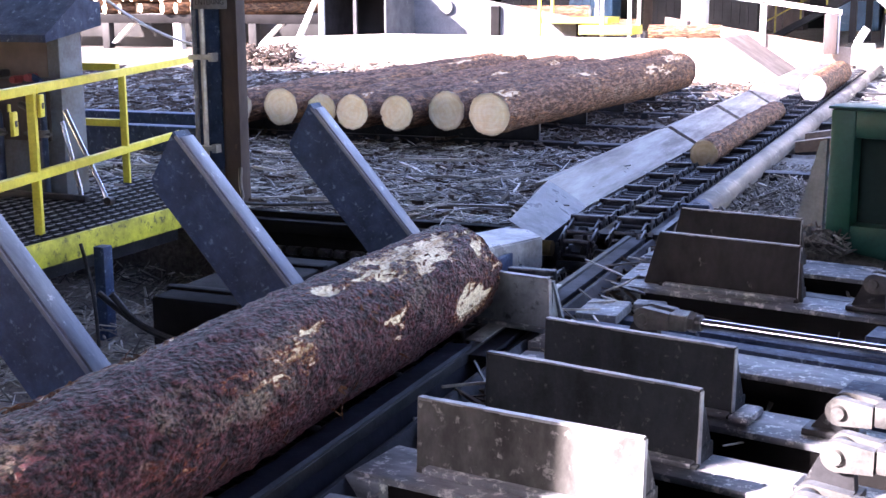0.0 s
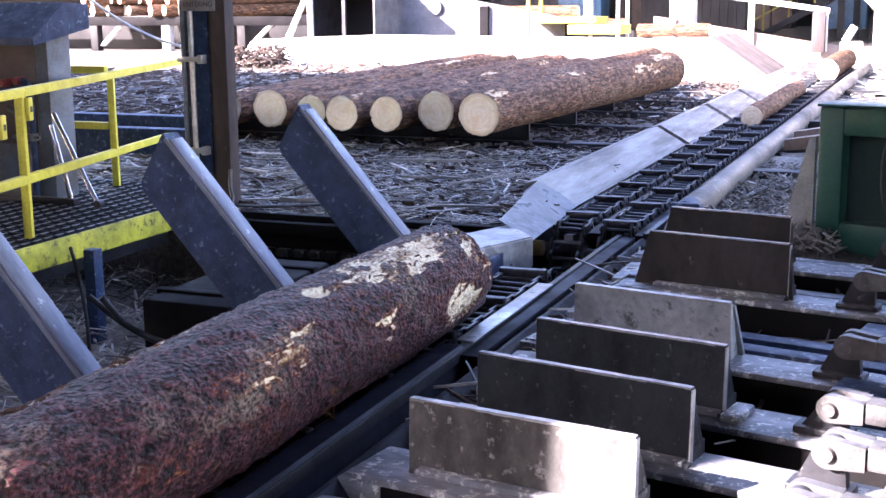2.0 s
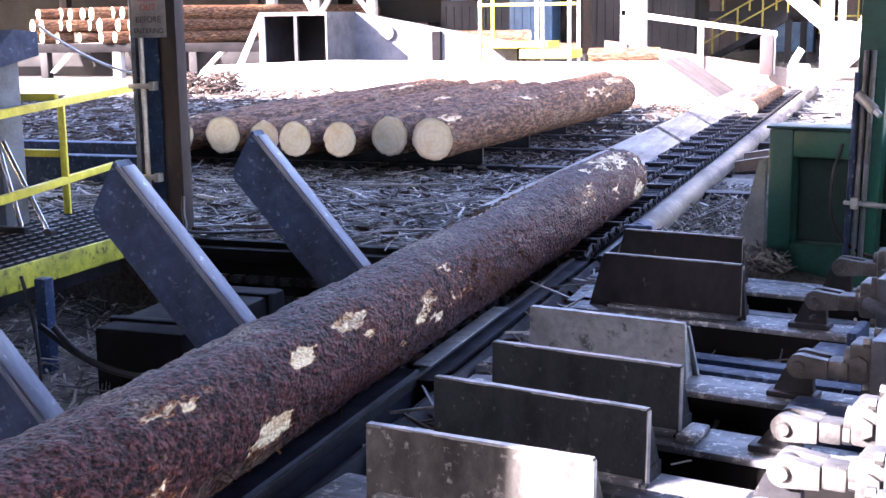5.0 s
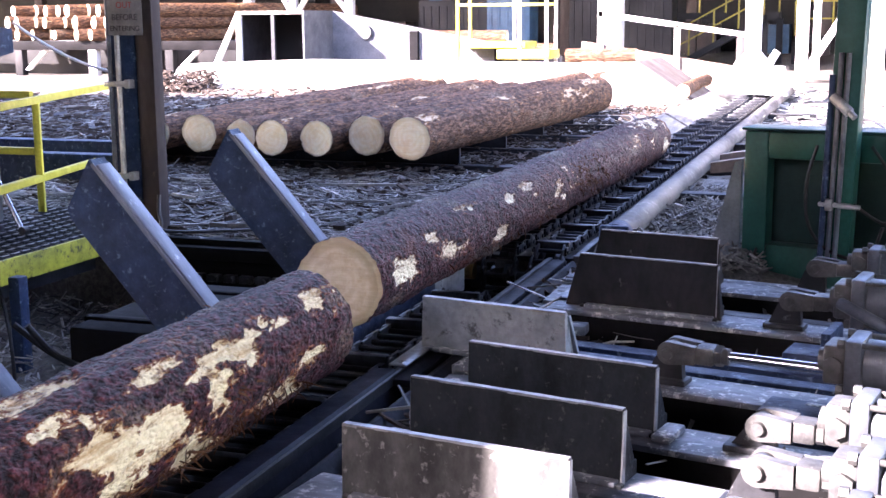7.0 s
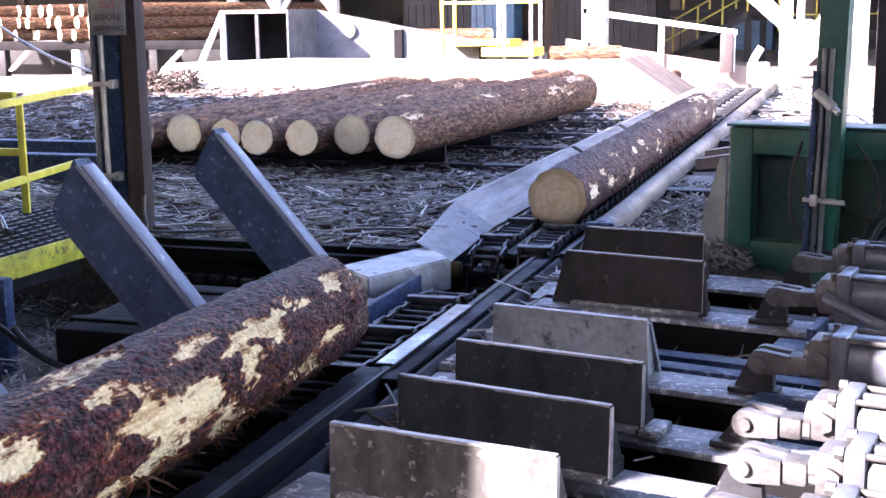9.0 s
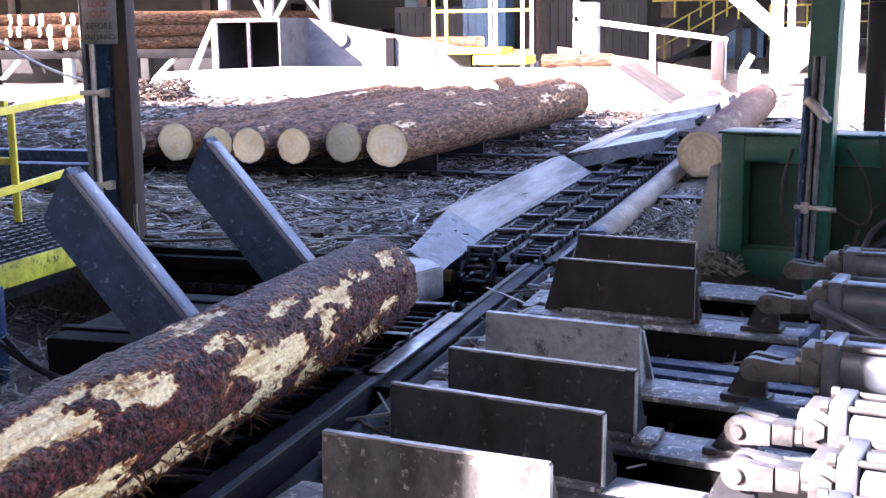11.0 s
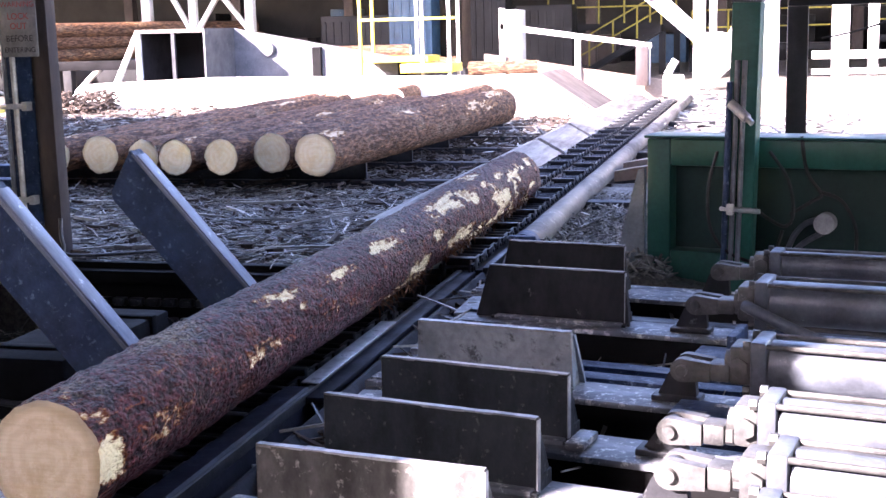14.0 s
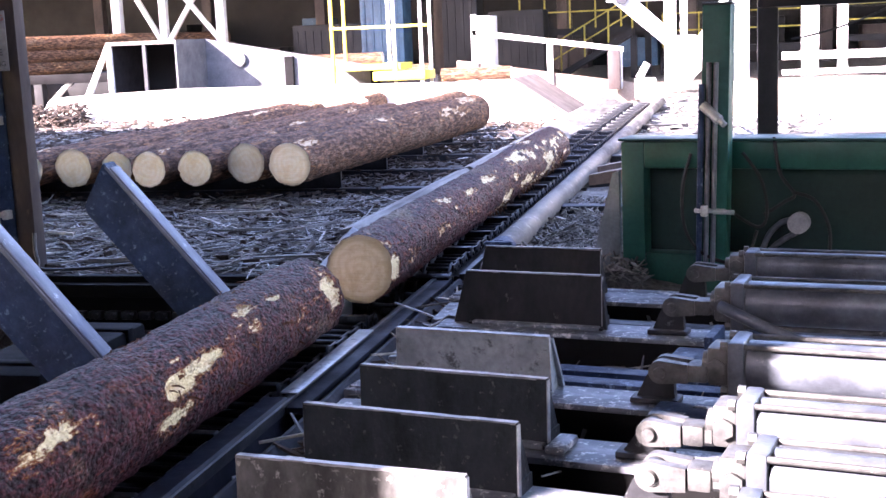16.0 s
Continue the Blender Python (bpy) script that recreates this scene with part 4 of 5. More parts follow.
    rod(bm, (cx + 0.26, 0, pin_z), (cx + 0.26 + rod_len, 0, pin_z), 0.026, 18)
    part("piston_rod", bm, CHROME, k, "chromed piston rod")
    return k


def make_cylinder(m, x0, z, r, length=1.6, hose=False):
    c = thing("hydraulic_cylinder", "grey tie-rod cylinder with square end caps beside a kicker", "hydraulic cylinder", m @ pose(x0, 0, z), "kicker cylinders")
    bm = B()
    rod(bm, (0.08, 0, 0), (length, 0, 0), r * 0.9, 32)
    part("barrel", bm, CYL_GREY, c)
    for a, b in ((0.0, 0.075), (length, length + 0.1)):
        bm = B()
        box(bm, a, b, -r, r, -r, r, 0.014)
        part("end_cap", bm, CYL_GREY, c)
    bm = B()
    box(bm, -0.1, 0.004, -r * 0.7, r * 0.7, -r * 0.72, r * 0.72, 0.016)
    rod(bm, (-0.13, 0, 0), (-0.09, 0, 0), r * 0.42, 20)
    gland = part("gland", bm, CLEVIS, c)
    bm = B()
    rod(bm, (-0.05, -r * 0.72, 0), (-0.05, -r * 0.9, 0), 0.035, 14)
    rod(bm, (-0.05, -r * 0.88, 0), (-0.05, -r * 0.98, 0), 0.045, 6)
    part("port_fitting", bm, CLEVIS, gland)
    for sy in (-1, 1):
        for sz in (-1, 1):
            bm = B()
            rod(bm, (-0.02, sy * r * 0.84, sz * r * 0.84), (length + 0.12, sy * r * 0.84, sz * r * 0.84), 0.013, 10)
            bmesh.ops.create_cone(bm, cap_ends=True, segments=6, radius1=0.024, radius2=0.024, depth=0.03, matrix=pose(-0.016, sy * r * 0.84, sz * r * 0.84, 0, 90))
            part("tie_rod", bm, CLEVIS, c)
    if hose:
        bm = B()
        tube(bm, [(-0.05, -r - 0.0, 0.0), (0.02, -r - 0.04, -0.02), (0.2, -r - 0.07, -0.09), (0.42, -r - 0.08, -0.17)], 0.034, 12)
        part("hose", bm, CYL_GREY, c)
    for a in (0.0, length - 0.1):
        bm = B()
        box(bm, a, a + 0.2, -r * 0.85, r * 0.85, -z - 0.05, -r + 0.004, 0.006)
        part("foot", bm, STEEL_BLUE, c)
    return c


# the stroke runs a little askew to the chain: plate end x and y, yaw, length, height, taper, material, bracket x, pin height, cylinder x, height, radius
KICKERS = [
    (-0.916, 3.96, -8.0, 0.9, 0.28, 0.0, PLATE_SCUFFED, 0.55, 0.16, 0.9, 0.17, 0.12, "upright scratched grey-brown kicker plate partly in sun"),
    (-0.832, 4.495, -11.5, 0.945, 0.3, 0.0, PLATE_DARK, 0.53, 0.17, 0.88, 0.19, 0.12, "upright dark steel kicker plate with bare edges"),
    (-0.81, 5.11, -11.3, 0.906, 0.302, 0.0, PLATE_DARK, 0.46, 0.125, 0.82, 0.185, 0.12, "upright dark steel kicker plate with bare edges"),
    (-0.81, 7.27, -10.6, 0.868, 0.328, 0.09, PLATE_BROWN, 0.435, 0.172, 0.78, 0.206, 0.138, "upright brown steel kicker plate with tapered sides"),
    (-0.92, 8.225, -10.5, 0.826, 0.32, 0.07, PLATE_BROWN, 0.645, 0.19, 0.96, 0.25, 0.096, "upright brown steel kicker plate with tapered sides")]
for x, y, yaw, ln, h, taper, material, cx, pz, x0, cz, cr, label in KICKERS:
    at = pose(x, y, 0, 0, 0, yaw)
    make_slide(at, ln + 0.2, pad=y == 5.11)
    make_kicker(at, ln, h, material, taper, cx, pz, x0 - cx - 0.2, False, -0.05 if y < 4.6 else 0.0, label)
    make_cylinder(at, x0, cz, cr, 1.6, y == 7.27)
PUSH_X, PUSH_Y, PUSH_YAW = -0.915, 5.92, -11.0
at = pose(PUSH_X, PUSH_Y, 0, 0, 0, PUSH_YAW)
make_slide(at, 1.06, 2.4, 0.0, 0.3)
pusher = make_kicker(at, 0.83, 0.295, PLATE_GREY, 0.02, 0.56, 0.165, 1.45, True, 0.0, "scraped light grey log stop plate that slides across the chain")
make_cylinder(at, 0.885, 0.215, 0.126, 1.8)

# beams between the slides
for y, z, material in ((6.3, -0.03, STEEL_BLUE), (6.62, -0.06, STEEL_BLUE), (7.72, -0.05, STEEL_DARK), (5.5, -0.1, STEEL_DARK), (8.62, -0.04, STEEL_SLIDE)):
    bm = B()
    box(bm, -1.1, 2.4, -0.06, 0.06, z - 0.14, z, 0.008)
    solo("frame_beam", bm, material, "dark steel beam between the kicker slides", "beam", "frame beams", m=pose(-0.87, y, 0, 0, 0, -11))
bm = B()
box(bm, -0.21, 0.21, -0.13, 0.13, -0.26, 0.03, 0.012)
block = solo("bearing_block", bm, STEEL_BLUE, "blue-black bolted bearing block on the slide frame", "bearing block", m=pose(-0.2, 5.58, 0, 0, 0, -11))
for x, y in ((-0.1, -0.06), (0.13, -0.05), (0.02, 0.07)):
    bm = B()
    box(bm, x - 0.055, x + 0.055, y - 0.018, y + 0.018, 0.03, 0.034, 0.002)
    part("worn_pad", bm, STEEL_SLIDE, block, "pale worn patch of bare metal")
bm = B()
box(bm, -0.2, 0.06, -0.12, 0.12, -0.24, 0.03, 0.012)
box(bm, 0.0, 0.05, -0.15, 0.15, 0.0, 0.16, 0.008)
solo("bearing_block", bm, STEEL_BLUE, "blue-black block with an upright lug beside a cylinder", "bearing block", m=pose(-0.17, 6.62, 0, 0, 0, -11))
for x, y, w, d in ((-1.78, 7.75, 0.28, 0.5), (-1.82, 6.75, 0.24, 0.36), (-1.84, 5.65, 0.22, 0.2), (-1.86, 3.5, 0.3, 0.5), (-1.6, 6.95, 0.18, 0.12)):
    bm = B()
    box(bm, x - w / 2, x + w / 2, y - d / 2, y + d / 2, -0.06, 0.0, 0.012)
    solo("cover_plate", bm, STEEL_SLIDE, "scuffed flat steel cover plate beside the chain", "cover plate", "cover plates")

# ---- green machine base ----
green = thing("machine_base", "dark green steel machine housing with a recessed panel", "machine housing", pose(-0.895, 9.5, -0.02, 0, 0, -13))
for dims in ((0, 0.18, 0, 0.33, -0.3, 0.94), (0.18, 3.4, 0, 0.33, 0.74, 0.94), (0.18, 3.4, 0, 0.33, -0.3, 0.1), (3.4, 3.6, 0, 0.33, -0.3, 0.94)):
    bm = B()
    box(bm, *dims, 0.015)
    part("frame", bm, GREEN, green)
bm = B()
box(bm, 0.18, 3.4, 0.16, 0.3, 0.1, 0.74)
part("recessed_panel", bm, GREEN_SHADED, green)
bm = B()
box(bm, -0.02, 3.62, -0.01, 0.34, 0.944, 0.965, 0.006)
part("top_plate", bm, GREEN, green)
bm = B()
prism(bm, [(-0.02, -0.2), (-0.02, 0.72), (-0.07, 0.7), (-0.3, -0.2)], "y", 0.0, 0.05)
part("rubber_apron", bm, APRON, green, "grey rubber apron hanging at the side")
mast = thing("green_post", "dark green square post carrying conduits", "post", pose(-0.215, 9.17, -0.3, 0, 1.4, -11))
bm = B()
box(bm, -0.095, 0.105, -0.08, 0.08, 0, 2.2, 0.012)
part("column", bm, GREEN, mast)
bm = B()
box(bm, -0.1, 0.11, -0.085, 0.085, 2.2, 2.215, 0.004)
part("cap", bm, BLACK, mast)
for x, h, r in ((-0.085, 1.65, 0.022), (-0.035, 1.8, 0.018), (0.015, 1.8, 0.018)):
    bm = B()
    rod(bm, (x, -0.105, 0.3), (x, -0.105, h), r, 10)
    part("conduit", bm, CYL_GREY if r < 0.02 else STEEL_BLUE, mast)
bm = B()
box(bm, -0.12, 0.1, -0.135, -0.08, 0.735, 0.765, 0.006)
box(bm, -0.07, -0.02, -0.15, -0.08, 0.71, 0.79, 0.008)
rod(bm, (0.02, -0.14, 0.75), (0.17, -0.14, 0.75), 0.018, 10)
part("conduit_clamp", bm, GALV, mast, "galvanised clamp")
bm = B()
rod(bm, (-0.07, -0.12, 1.5), (0.06, -0.17, 1.4), 0.035, 14)
rod(bm, (0.05, -0.165, 1.41), (0.1, -0.19, 1.37), 0.022, 12)
part("photo_sensor", bm, GALV, mast, "small grey photo sensor")
bm = B()
tube(bm, [(-0.36, 9.33, 0.86), (-0.42, 9.32, 0.6), (-0.4, 9.32, 0.3), (-0.25, 9.3, 0.12), (0.0, 9.3, 0.08), (0.1, 9.32, 0.3)], 0.012)
solo("cable", bm, RUBBER, "black cable looped down the green post", "cable", "cables at the green post", m=pose(0.0, -0.23, 0.0))
bm = B()
tube(bm, [(0.0, 9.33, 0.86), (0.13, 9.31, 0.66), (0.17, 9.31, 0.42), (0.1, 9.31, 0.33), (-0.1, 9.33, 0.45)], 0.012)
solo("cable", bm, RUBBER, "black cable looped down the green post", "cable", "cables at the green post", m=pose(0.0, -0.23, 0.0))
bm = B()
tube(bm, [(0.22, 9.48, 0.95), (0.26, 9.42, 0.7), (0.36, 9.4, 0.55), (0.3, 9.4, 0.5), (0.15, 9.42, 0.4)], 0.013)
tube(bm, [(0.36, 9.4, 0.56), (0.5, 9.4, 0.5), (0.6, 9.42, 0.3), (0.6, 9.42, 0.05)], 0.013)
solo("cable", bm, RUBBER, "black cable hanging over the green housing", "cable", "cables at the green post", m=pose(0.0, -0.23, 0.0))
gauge = thing("pressure_gauge", "round pale gauge with two hoses on the green panel", "gauge", pose(0.4, 9.32, 0.32, 0, 0, -13))
bm = B()
rod(bm, (0, 0.06, 0), (0, -0.06, 0), 0.075, 26)
part("dial", bm, GALV, gauge)
bm = B()
tube(bm, [(-0.06, 0, 0.02), (-0.14, 0, -0.01), (-0.22, 0, -0.1), (-0.3, 0, -0.3)], 0.022)
part("hose", bm, CYL_GREY, gauge)
bm = B()
tube(bm, [(-0.03, 0, -0.08), (-0.1, 0, -0.12), (-0.2, 0, -0.2), (-0.24, 0, -0.3)], 0.022)
part("hose", bm, CYL_GREY, gauge)

# ---- transfer table behind the green housing ----
for y in (14.4, 15.3):
    bm = B()
    prism(bm, [(-1.72, 0.12), (-1.5, 0.16), (0.0, 0.38), (6.0, 0.36), (6.0, 0.2), (0.0, 0.2), (-1.72, 0.0)], "y", y - 0.07, y + 0.07)
    # pale colour stands in for sun glare on the rails
    s = solo("skid_rail", bm, RUST_PINK, "steel skid rail of the transfer table in a pale sunlit tone", "skid rail", "transfer skid rails")
    for x in (-0.6, 2.0, 5.0):
        bm = B()
        box(bm, x - 0.06, x + 0.06, y - 0.06, y + 0.06, -0.3, 0.22)
        part("leg", bm, STEEL_DARK, s)
portal = thing("portal_frame", "black square steel portal frame behind the green housing", "portal frame", pose(0.07, 12.3, -0.2))
bm = B()
box(bm, 0.07, 0.26, 0, 0.2, 0, 2.1, 0.012)
part("post", bm, BLACK, portal)
bm = B()
box(bm, 3.4, 3.6, 0, 0.2, 0, 2.1, 0.012)
part("post", bm, BLACK, portal)
bm = B()
box(bm, 0.07, 3.6, 0, 0.2, 2.104, 2.32, 0.012)
part("beam", bm, BLACK, portal)
bm = B()
tube(bm, sag((0.45, 12.28, 1.6), (1.5, 12.28, 1.95), 0.05), 0.01)
solo("cable", bm, RUBBER, "thin black cable strung on the portal frame", "cable")

# ---- column with the warning sign ----
column = thing("steel_column", "rust-brown steel column with conduits and a sign", "column", pose(-5.7, 8.95, -0.5))
bm = B()
box(bm, -0.02, 0.12, -0.07, 0.07, 0, 6.4, 0.008, pose(0.07, 0, 0))
box(bm, 0.0, 0.05, -0.02, 0.02, 0, 6.4)
part("flange", bm, POST_RUST, column)
bm = B()
box(bm, -0.26, -0.004, -0.03, 0.06, 0, 6.4, 0.006)
part("web", bm, STEEL_BLUE, column)
bm = B()
rod(bm, (-0.12, -0.1, 0.5), (-0.12, -0.1, 4.5), 0.022, 12)
part("conduit", bm, GALV, column)
bm = B()
rod(bm, (-0.2, -0.1, 0.5), (-0.2, -0.1, 4.5), 0.018, 12)
part("conduit", bm, CYL_GREY, column)
for z in (1.0, 1.75):
    bm = B()
    box(bm, -0.24, -0.02, -0.14, -0.08, z - 0.02, z + 0.02, 0.005)
    box(bm, -0.05, 0.0, -0.14, -0.06, z - 0.035, z + 0.035, 0.005)
    part("conduit_clamp", bm, GALV, column)
bm = B()
box(bm, -0.2, 0.25, -0.25, 0.25, 0.3, 0.33, 0.006)
part("base_plate", bm, POST_RUST, column)
sign = thing("warning_sign", "faded warning sign with red and black lettering on the column", "sign", pose(-5.7, 8.79, 1.86))
bm = B()
box(bm, -0.16, 0.16, 0.0, 0.006, -0.22, 0.24, 0.002)
panel = part("panel", bm, SIGN_WHITE, sign)


def lettering(text, size, x, z, material, parent):
    cu = bpy.data.curves.new("lettering", "FONT")
    cu.body, cu.size, cu.align_x, cu.extrude = text, size, "CENTER", 0.001
    cu.materials.append(material)
    ob = new("lettering", cu)
    ob.parent = parent
    ob.matrix_basis = pose(x, -0.003, z, 90)


lettering("WARNING", 0.062, 0, 0.165, SIGN_RED, panel)
lettering("LOCK", 0.07, 0, 0.07, SIGN_RED, panel)
lettering("OUT", 0.07, 0, -0.005, SIGN_RED, panel)
lettering("BEFORE", 0.068, 0, -0.1, SIGN_BLACK, panel)
lettering("ENTERING", 0.058, 0, -0.185, SIGN_BLACK, panel)


# ---- yellow walkway ----
DECK_Z = 0.08
walkway = thing("walkway", "steel grating walkway with a grimy yellow edge", "walkway")
bm = B()
box(bm, -5.77, -5.74, 3.0, 8.55, DECK_Z - 0.16, DECK_Z + 0.02, 0.005)
part("edge_board", bm, YELLOW_DIRTY, walkway)
bm = B()
box(bm, -9.5, -6.0, 9.56, 9.59, DECK_Z - 0.16, DECK_Z + 0.0, 0.005)
part("edge_board", bm, STEEL_DARK, walkway)
for i in range(48):
    bm = B()
    box(bm, -5.8 - i * 0.034 - 0.004, -5.8 - i * 0.034 + 0.004, 3.0, 9.55 if i > 6 else 8.53, DECK_Z - 0.03, DECK_Z, 0.0)
    part("grating_bar", bm, EDGE_BARE if i % 4 == 0 else NEAR_BLACK, walkway, smooth=0)
for j in range(54):
    bm = B()
    box(bm, -7.4, -5.775 if j < 46 else -6.02, 3.05 + j * 0.12 - 0.004, 3.05 + j * 0.12 + 0.004, DECK_Z - 0.012, DECK_Z + 0.003)
    part("cross_bar", bm, STEEL_DARK, walkway, smooth=0)
bm = B()
box(bm, -9.6, -7.42, 3, 9.55, DECK_Z - 0.1, DECK_Z - 0.01)
part("deck_plate", bm, STEEL_DARK, walkway)
bm = B()
box(bm, -6.1, -5.9, 3, 8.5, DECK_Z - 0.3, DECK_Z - 0.035, 0.006)
part("joist", bm, STEEL_DARK, walkway)

railing = thing("handrail", "yellow painted handrail along the walkway", "handrail", pose(-6.05, 7.02, 0, 0, 0, 22.4))
# along the rail: y 0 at one post, 2.5 at the next
for y in (-1.9, 0.0, 2.5):
    bm = B()
    box(bm, -0.03, 0.03, y - 0.03, y + 0.03, DECK_Z - 0.1, 1.105, 0.008)
    part("post", bm, YELLOW, railing)
for z0, z1 in ((1.135, 1.025), (0.585, 0.215)):
    bm = B()
    prism(bm, [(-1.9, z0 - 0.032), (6.1, z1 - 0.032), (6.1, z1 + 0.032), (-1.9, z0 + 0.032)], "x", -0.032, 0.032)
    bmesh.ops.bevel(bm, geom=bm.edges[:], offset=0.008, segments=2, affect="EDGES")
    part("rail", bm, YELLOW, railing)
back_rail = thing("handrail", "yellow painted handrail at the back of the walkway", "handrail")
for x in (-7.6, -8.6):
    bm = B()
    box(bm, x - 0.03, x + 0.03, 9.3, 9.36, -0.1, 1.12, 0.008)
    part("post", bm, YELLOW, back_rail)
for z in (1.12, 0.62):
    bm = B()
    box(bm, -8.63, -7.04, 9.3, 9.36, z - 0.032, z + 0.032, 0.008)
    part("rail", bm, YELLOW, back_rail)
for x, y, z in ((-5.84, 6.53, 0.93), (-6.06, 7.06, 1.0)):
    tag = thing("lockout_tag", "small yellow lockout tag box clipped to the handrail", "tag", pose(x, y, z, 0, 0, 22.4), "tags on the handrail")
    bm = B()
    box(bm, 0.033, 0.06, -0.045, 0.045, -0.09, 0.07, 0.006)
    part("case", bm, YELLOW, tag)
    bm = B()
    box(bm, 0.06, 0.064, -0.02, 0.02, -0.03, 0.01)
    part("print_bar", bm, SIGN_BLACK, tag)
    bm = B()
    rod(bm, (0.02, 0, 0.07), (0.02, 0, 0.12), 0.012, 8)
    part("clip", bm, YELLOW, tag)

cab = thing("control_cabinet", "weathered blue-grey control cabinet with a sloping dark hood", "cabinet", pose(-7.0, 8.5, DECK_Z))
bm = B()
box(bm, -1.6, 0.0, 0.0, 0.3, 0.0, 1.38, 0.012)
part("body", bm, CABINET, cab)
bm = B()
prism(bm, [(-0.3, 1.3), (0.42, 1.42), (0.42, 1.62), (0.12, 1.64), (-0.3, 1.36)], "x", -1.7, 0.12)
part("hood", bm, STEEL_BLUE, cab, "sloping dark hood")
bm = B()
box(bm, -1.55, -0.12, -0.012, 0.0, 1.0, 1.34, 0.004)
part("upper_panel", bm, POST_BEIGE, cab, "dusty beige upper panel")
door = part("door", box(B(), -1.55, -0.12, -0.03, 0.0, 0.46, 0.98, 0.006), POST_RUST, cab, "grease-stained brown valve panel")
for k, (x, top) in enumerate(((-0.15, 0.98), (-0.27, 0.74), (-0.62, 0.72), (-0.95, 0.9))):
    bm = B()
    tube(bm, [(x, -0.07, 0.0), (x, -0.07, 0.4 * top), (x, -0.07, top - 0.08), (x - 0.03, -0.075, top), (x - 0.12, -0.06, top + 0.03)], 0.03, 10)
    pipe_run = part("pipe", bm, STEEL_DARK if k % 2 else STEEL_BLUE, cab)
    bm = B()
    rod(bm, (x, -0.07, 0.5), (x, -0.07, 0.56), 0.046, 12)
    rod(bm, (x - 0.07, -0.09, 0.53), (x + 0.09, -0.09, 0.53), 0.014, 8)
    part("valve", bm, CLEVIS, pipe_run, "greasy shut-off valve with a lever")
for x, z, material in ((-0.25, 1.0, SIGN_RED), (-0.55, 1.03, BLACK), (-0.72, 1.05, CYL_GREY), (-0.4, 0.98, SIGN_RED)):
    bm = B()
    rod(bm, (x, -0.1, z), (x, -0.01, z), 0.035, 14)
    rod(bm, (x, -0.13, z), (x, -0.1, z), 0.03, 14)
    part("valve_knob", bm, material, door)
bm = B()
box(bm, -1.5, 0.35, -0.22, -0.16, 0.0, 0.05, 0.006)
part("kick_plate", bm, STEEL_DARK, cab)
for (p, q) in (((-6.4, 8.25, 0.12), (-6.86, 8.36, 0.82)), ((-6.72, 8.34, 0.1), (-6.93, 8.4, 0.72))):
    bm = B()
    rod(bm, p, q, 0.022, 12)
    b = solo("pry_bar", bm, CHROME, "bright steel bar leaning on the control cabinet", "bar", "bars leaning at the cabinet")
    bm = B()
    rod(bm, (p[0] + 0.02, p[1] - 0.03, p[2] - 0.01), (p[0] + 0.02, p[1] + 0.03, p[2] - 0.01), 0.035, 12)
    part("eye", bm, STEEL_DARK, b)
bm = B()
tube(bm, [(-5.6, 6.9, 0.06), (-5.45, 6.8, -0.2), (-5.3, 6.65, -0.5), (-5.2, 6.5, -0.8)], 0.013)
solo("cable", bm, RUBBER, "black cable hanging from the walkway edge", "cable")
bm = B()
tube(bm, [(-5.5, 8.85, 0.35), (-5.45, 8.78, 0.15), (-5.3, 8.8, 0.06), (-4.2, 9.3, 0.08)], 0.016)
solo("cable", bm, SPLINTER, "pale stray pole lying by the column", "pole")

bm = B()
tube(bm, sag((-9.7, 12.6, 1.75), (-8.1, 12.8, 1.12), 0.14), 0.018, 10)
solo("air_hose", bm, WHITE, "pale air hose sagging behind the control cabinet", "hose")

# ---- infeed log deck skids ----
for i in range(5):
    bm = B()
    y = 14.2 + i * 2.0
    box(bm, -20, -3.5, y - 0.1, y + 0.1, -0.2, 0.03, 0.01)
    s = solo("skid_beam", bm, BLACK, "dark steel skid beam of the infeed log deck", "skid beam", "infeed skid beams")
    bm = B()
    box(bm, -19.5, -4.66, y - 0.03, y + 0.03, 0.032, 0.262, 0.006)
    part("wear_bar", bm, STEEL_DARK, s)
for y, z0, z1 in ((11.6, -0.2, 0.34), (12.2, -0.2, 0.42)):
    bm = B()
    box(bm, -20, -7.6, y - 0.1, y + 0.1, z0, z1, 0.012)
    solo("deck_side_beam", bm, STEEL_BLUE, "dark steel side beam of the infeed log deck", "beam", "infeed side beams")

bm = B()
box(bm, -20, -8.25, 12.32, 21.5, 0.27, 0.3, 0.006)
solo("deck_plate", bm, STEEL_DARK, "dark plate of the infeed deck under bark and chips", "deck", kind="structure")
scatter("bark_litter", "bark and chips strewn over the infeed deck plate", BARK_BITS, 2600, (-16, -8.3, 12.35, 21), 0.302, (0.08, 0.4), (0.015, 0.06), 41, 80, 40, 0.05, 6)
scatter("wood_chips", "pale chips strewn over the infeed deck plate", CHIPS, 1500, (-16, -8.3, 12.35, 21), 0.302, (0.08, 0.4), (0.01, 0.04), 42, 80, 40, 0.05, 6)

# ---- sunlit yard behind ----
bm = B()
prism(bm, [(-18.5, -0.2), (-5.2, -0.2), (-5.2, 0.66), (-14.0, 0.74), (-17.4, 0.62)], "y", 29.6, 30.2)
solo("wall_low", bm, CONCRETE, "low pale concrete wall in full sun", "wall", kind="structure")
bm = B()
box(bm, -0.7, 16, 26.0, 26.3, -0.3, 0.655, 0.02)
solo("wall_yard", bm, RUST_PINK, "low weathered wall behind the transfer table", "wall", kind="structure")
chute = thing("chute", "pale steel chute with a beige sloping plate beside the trough", "chute")
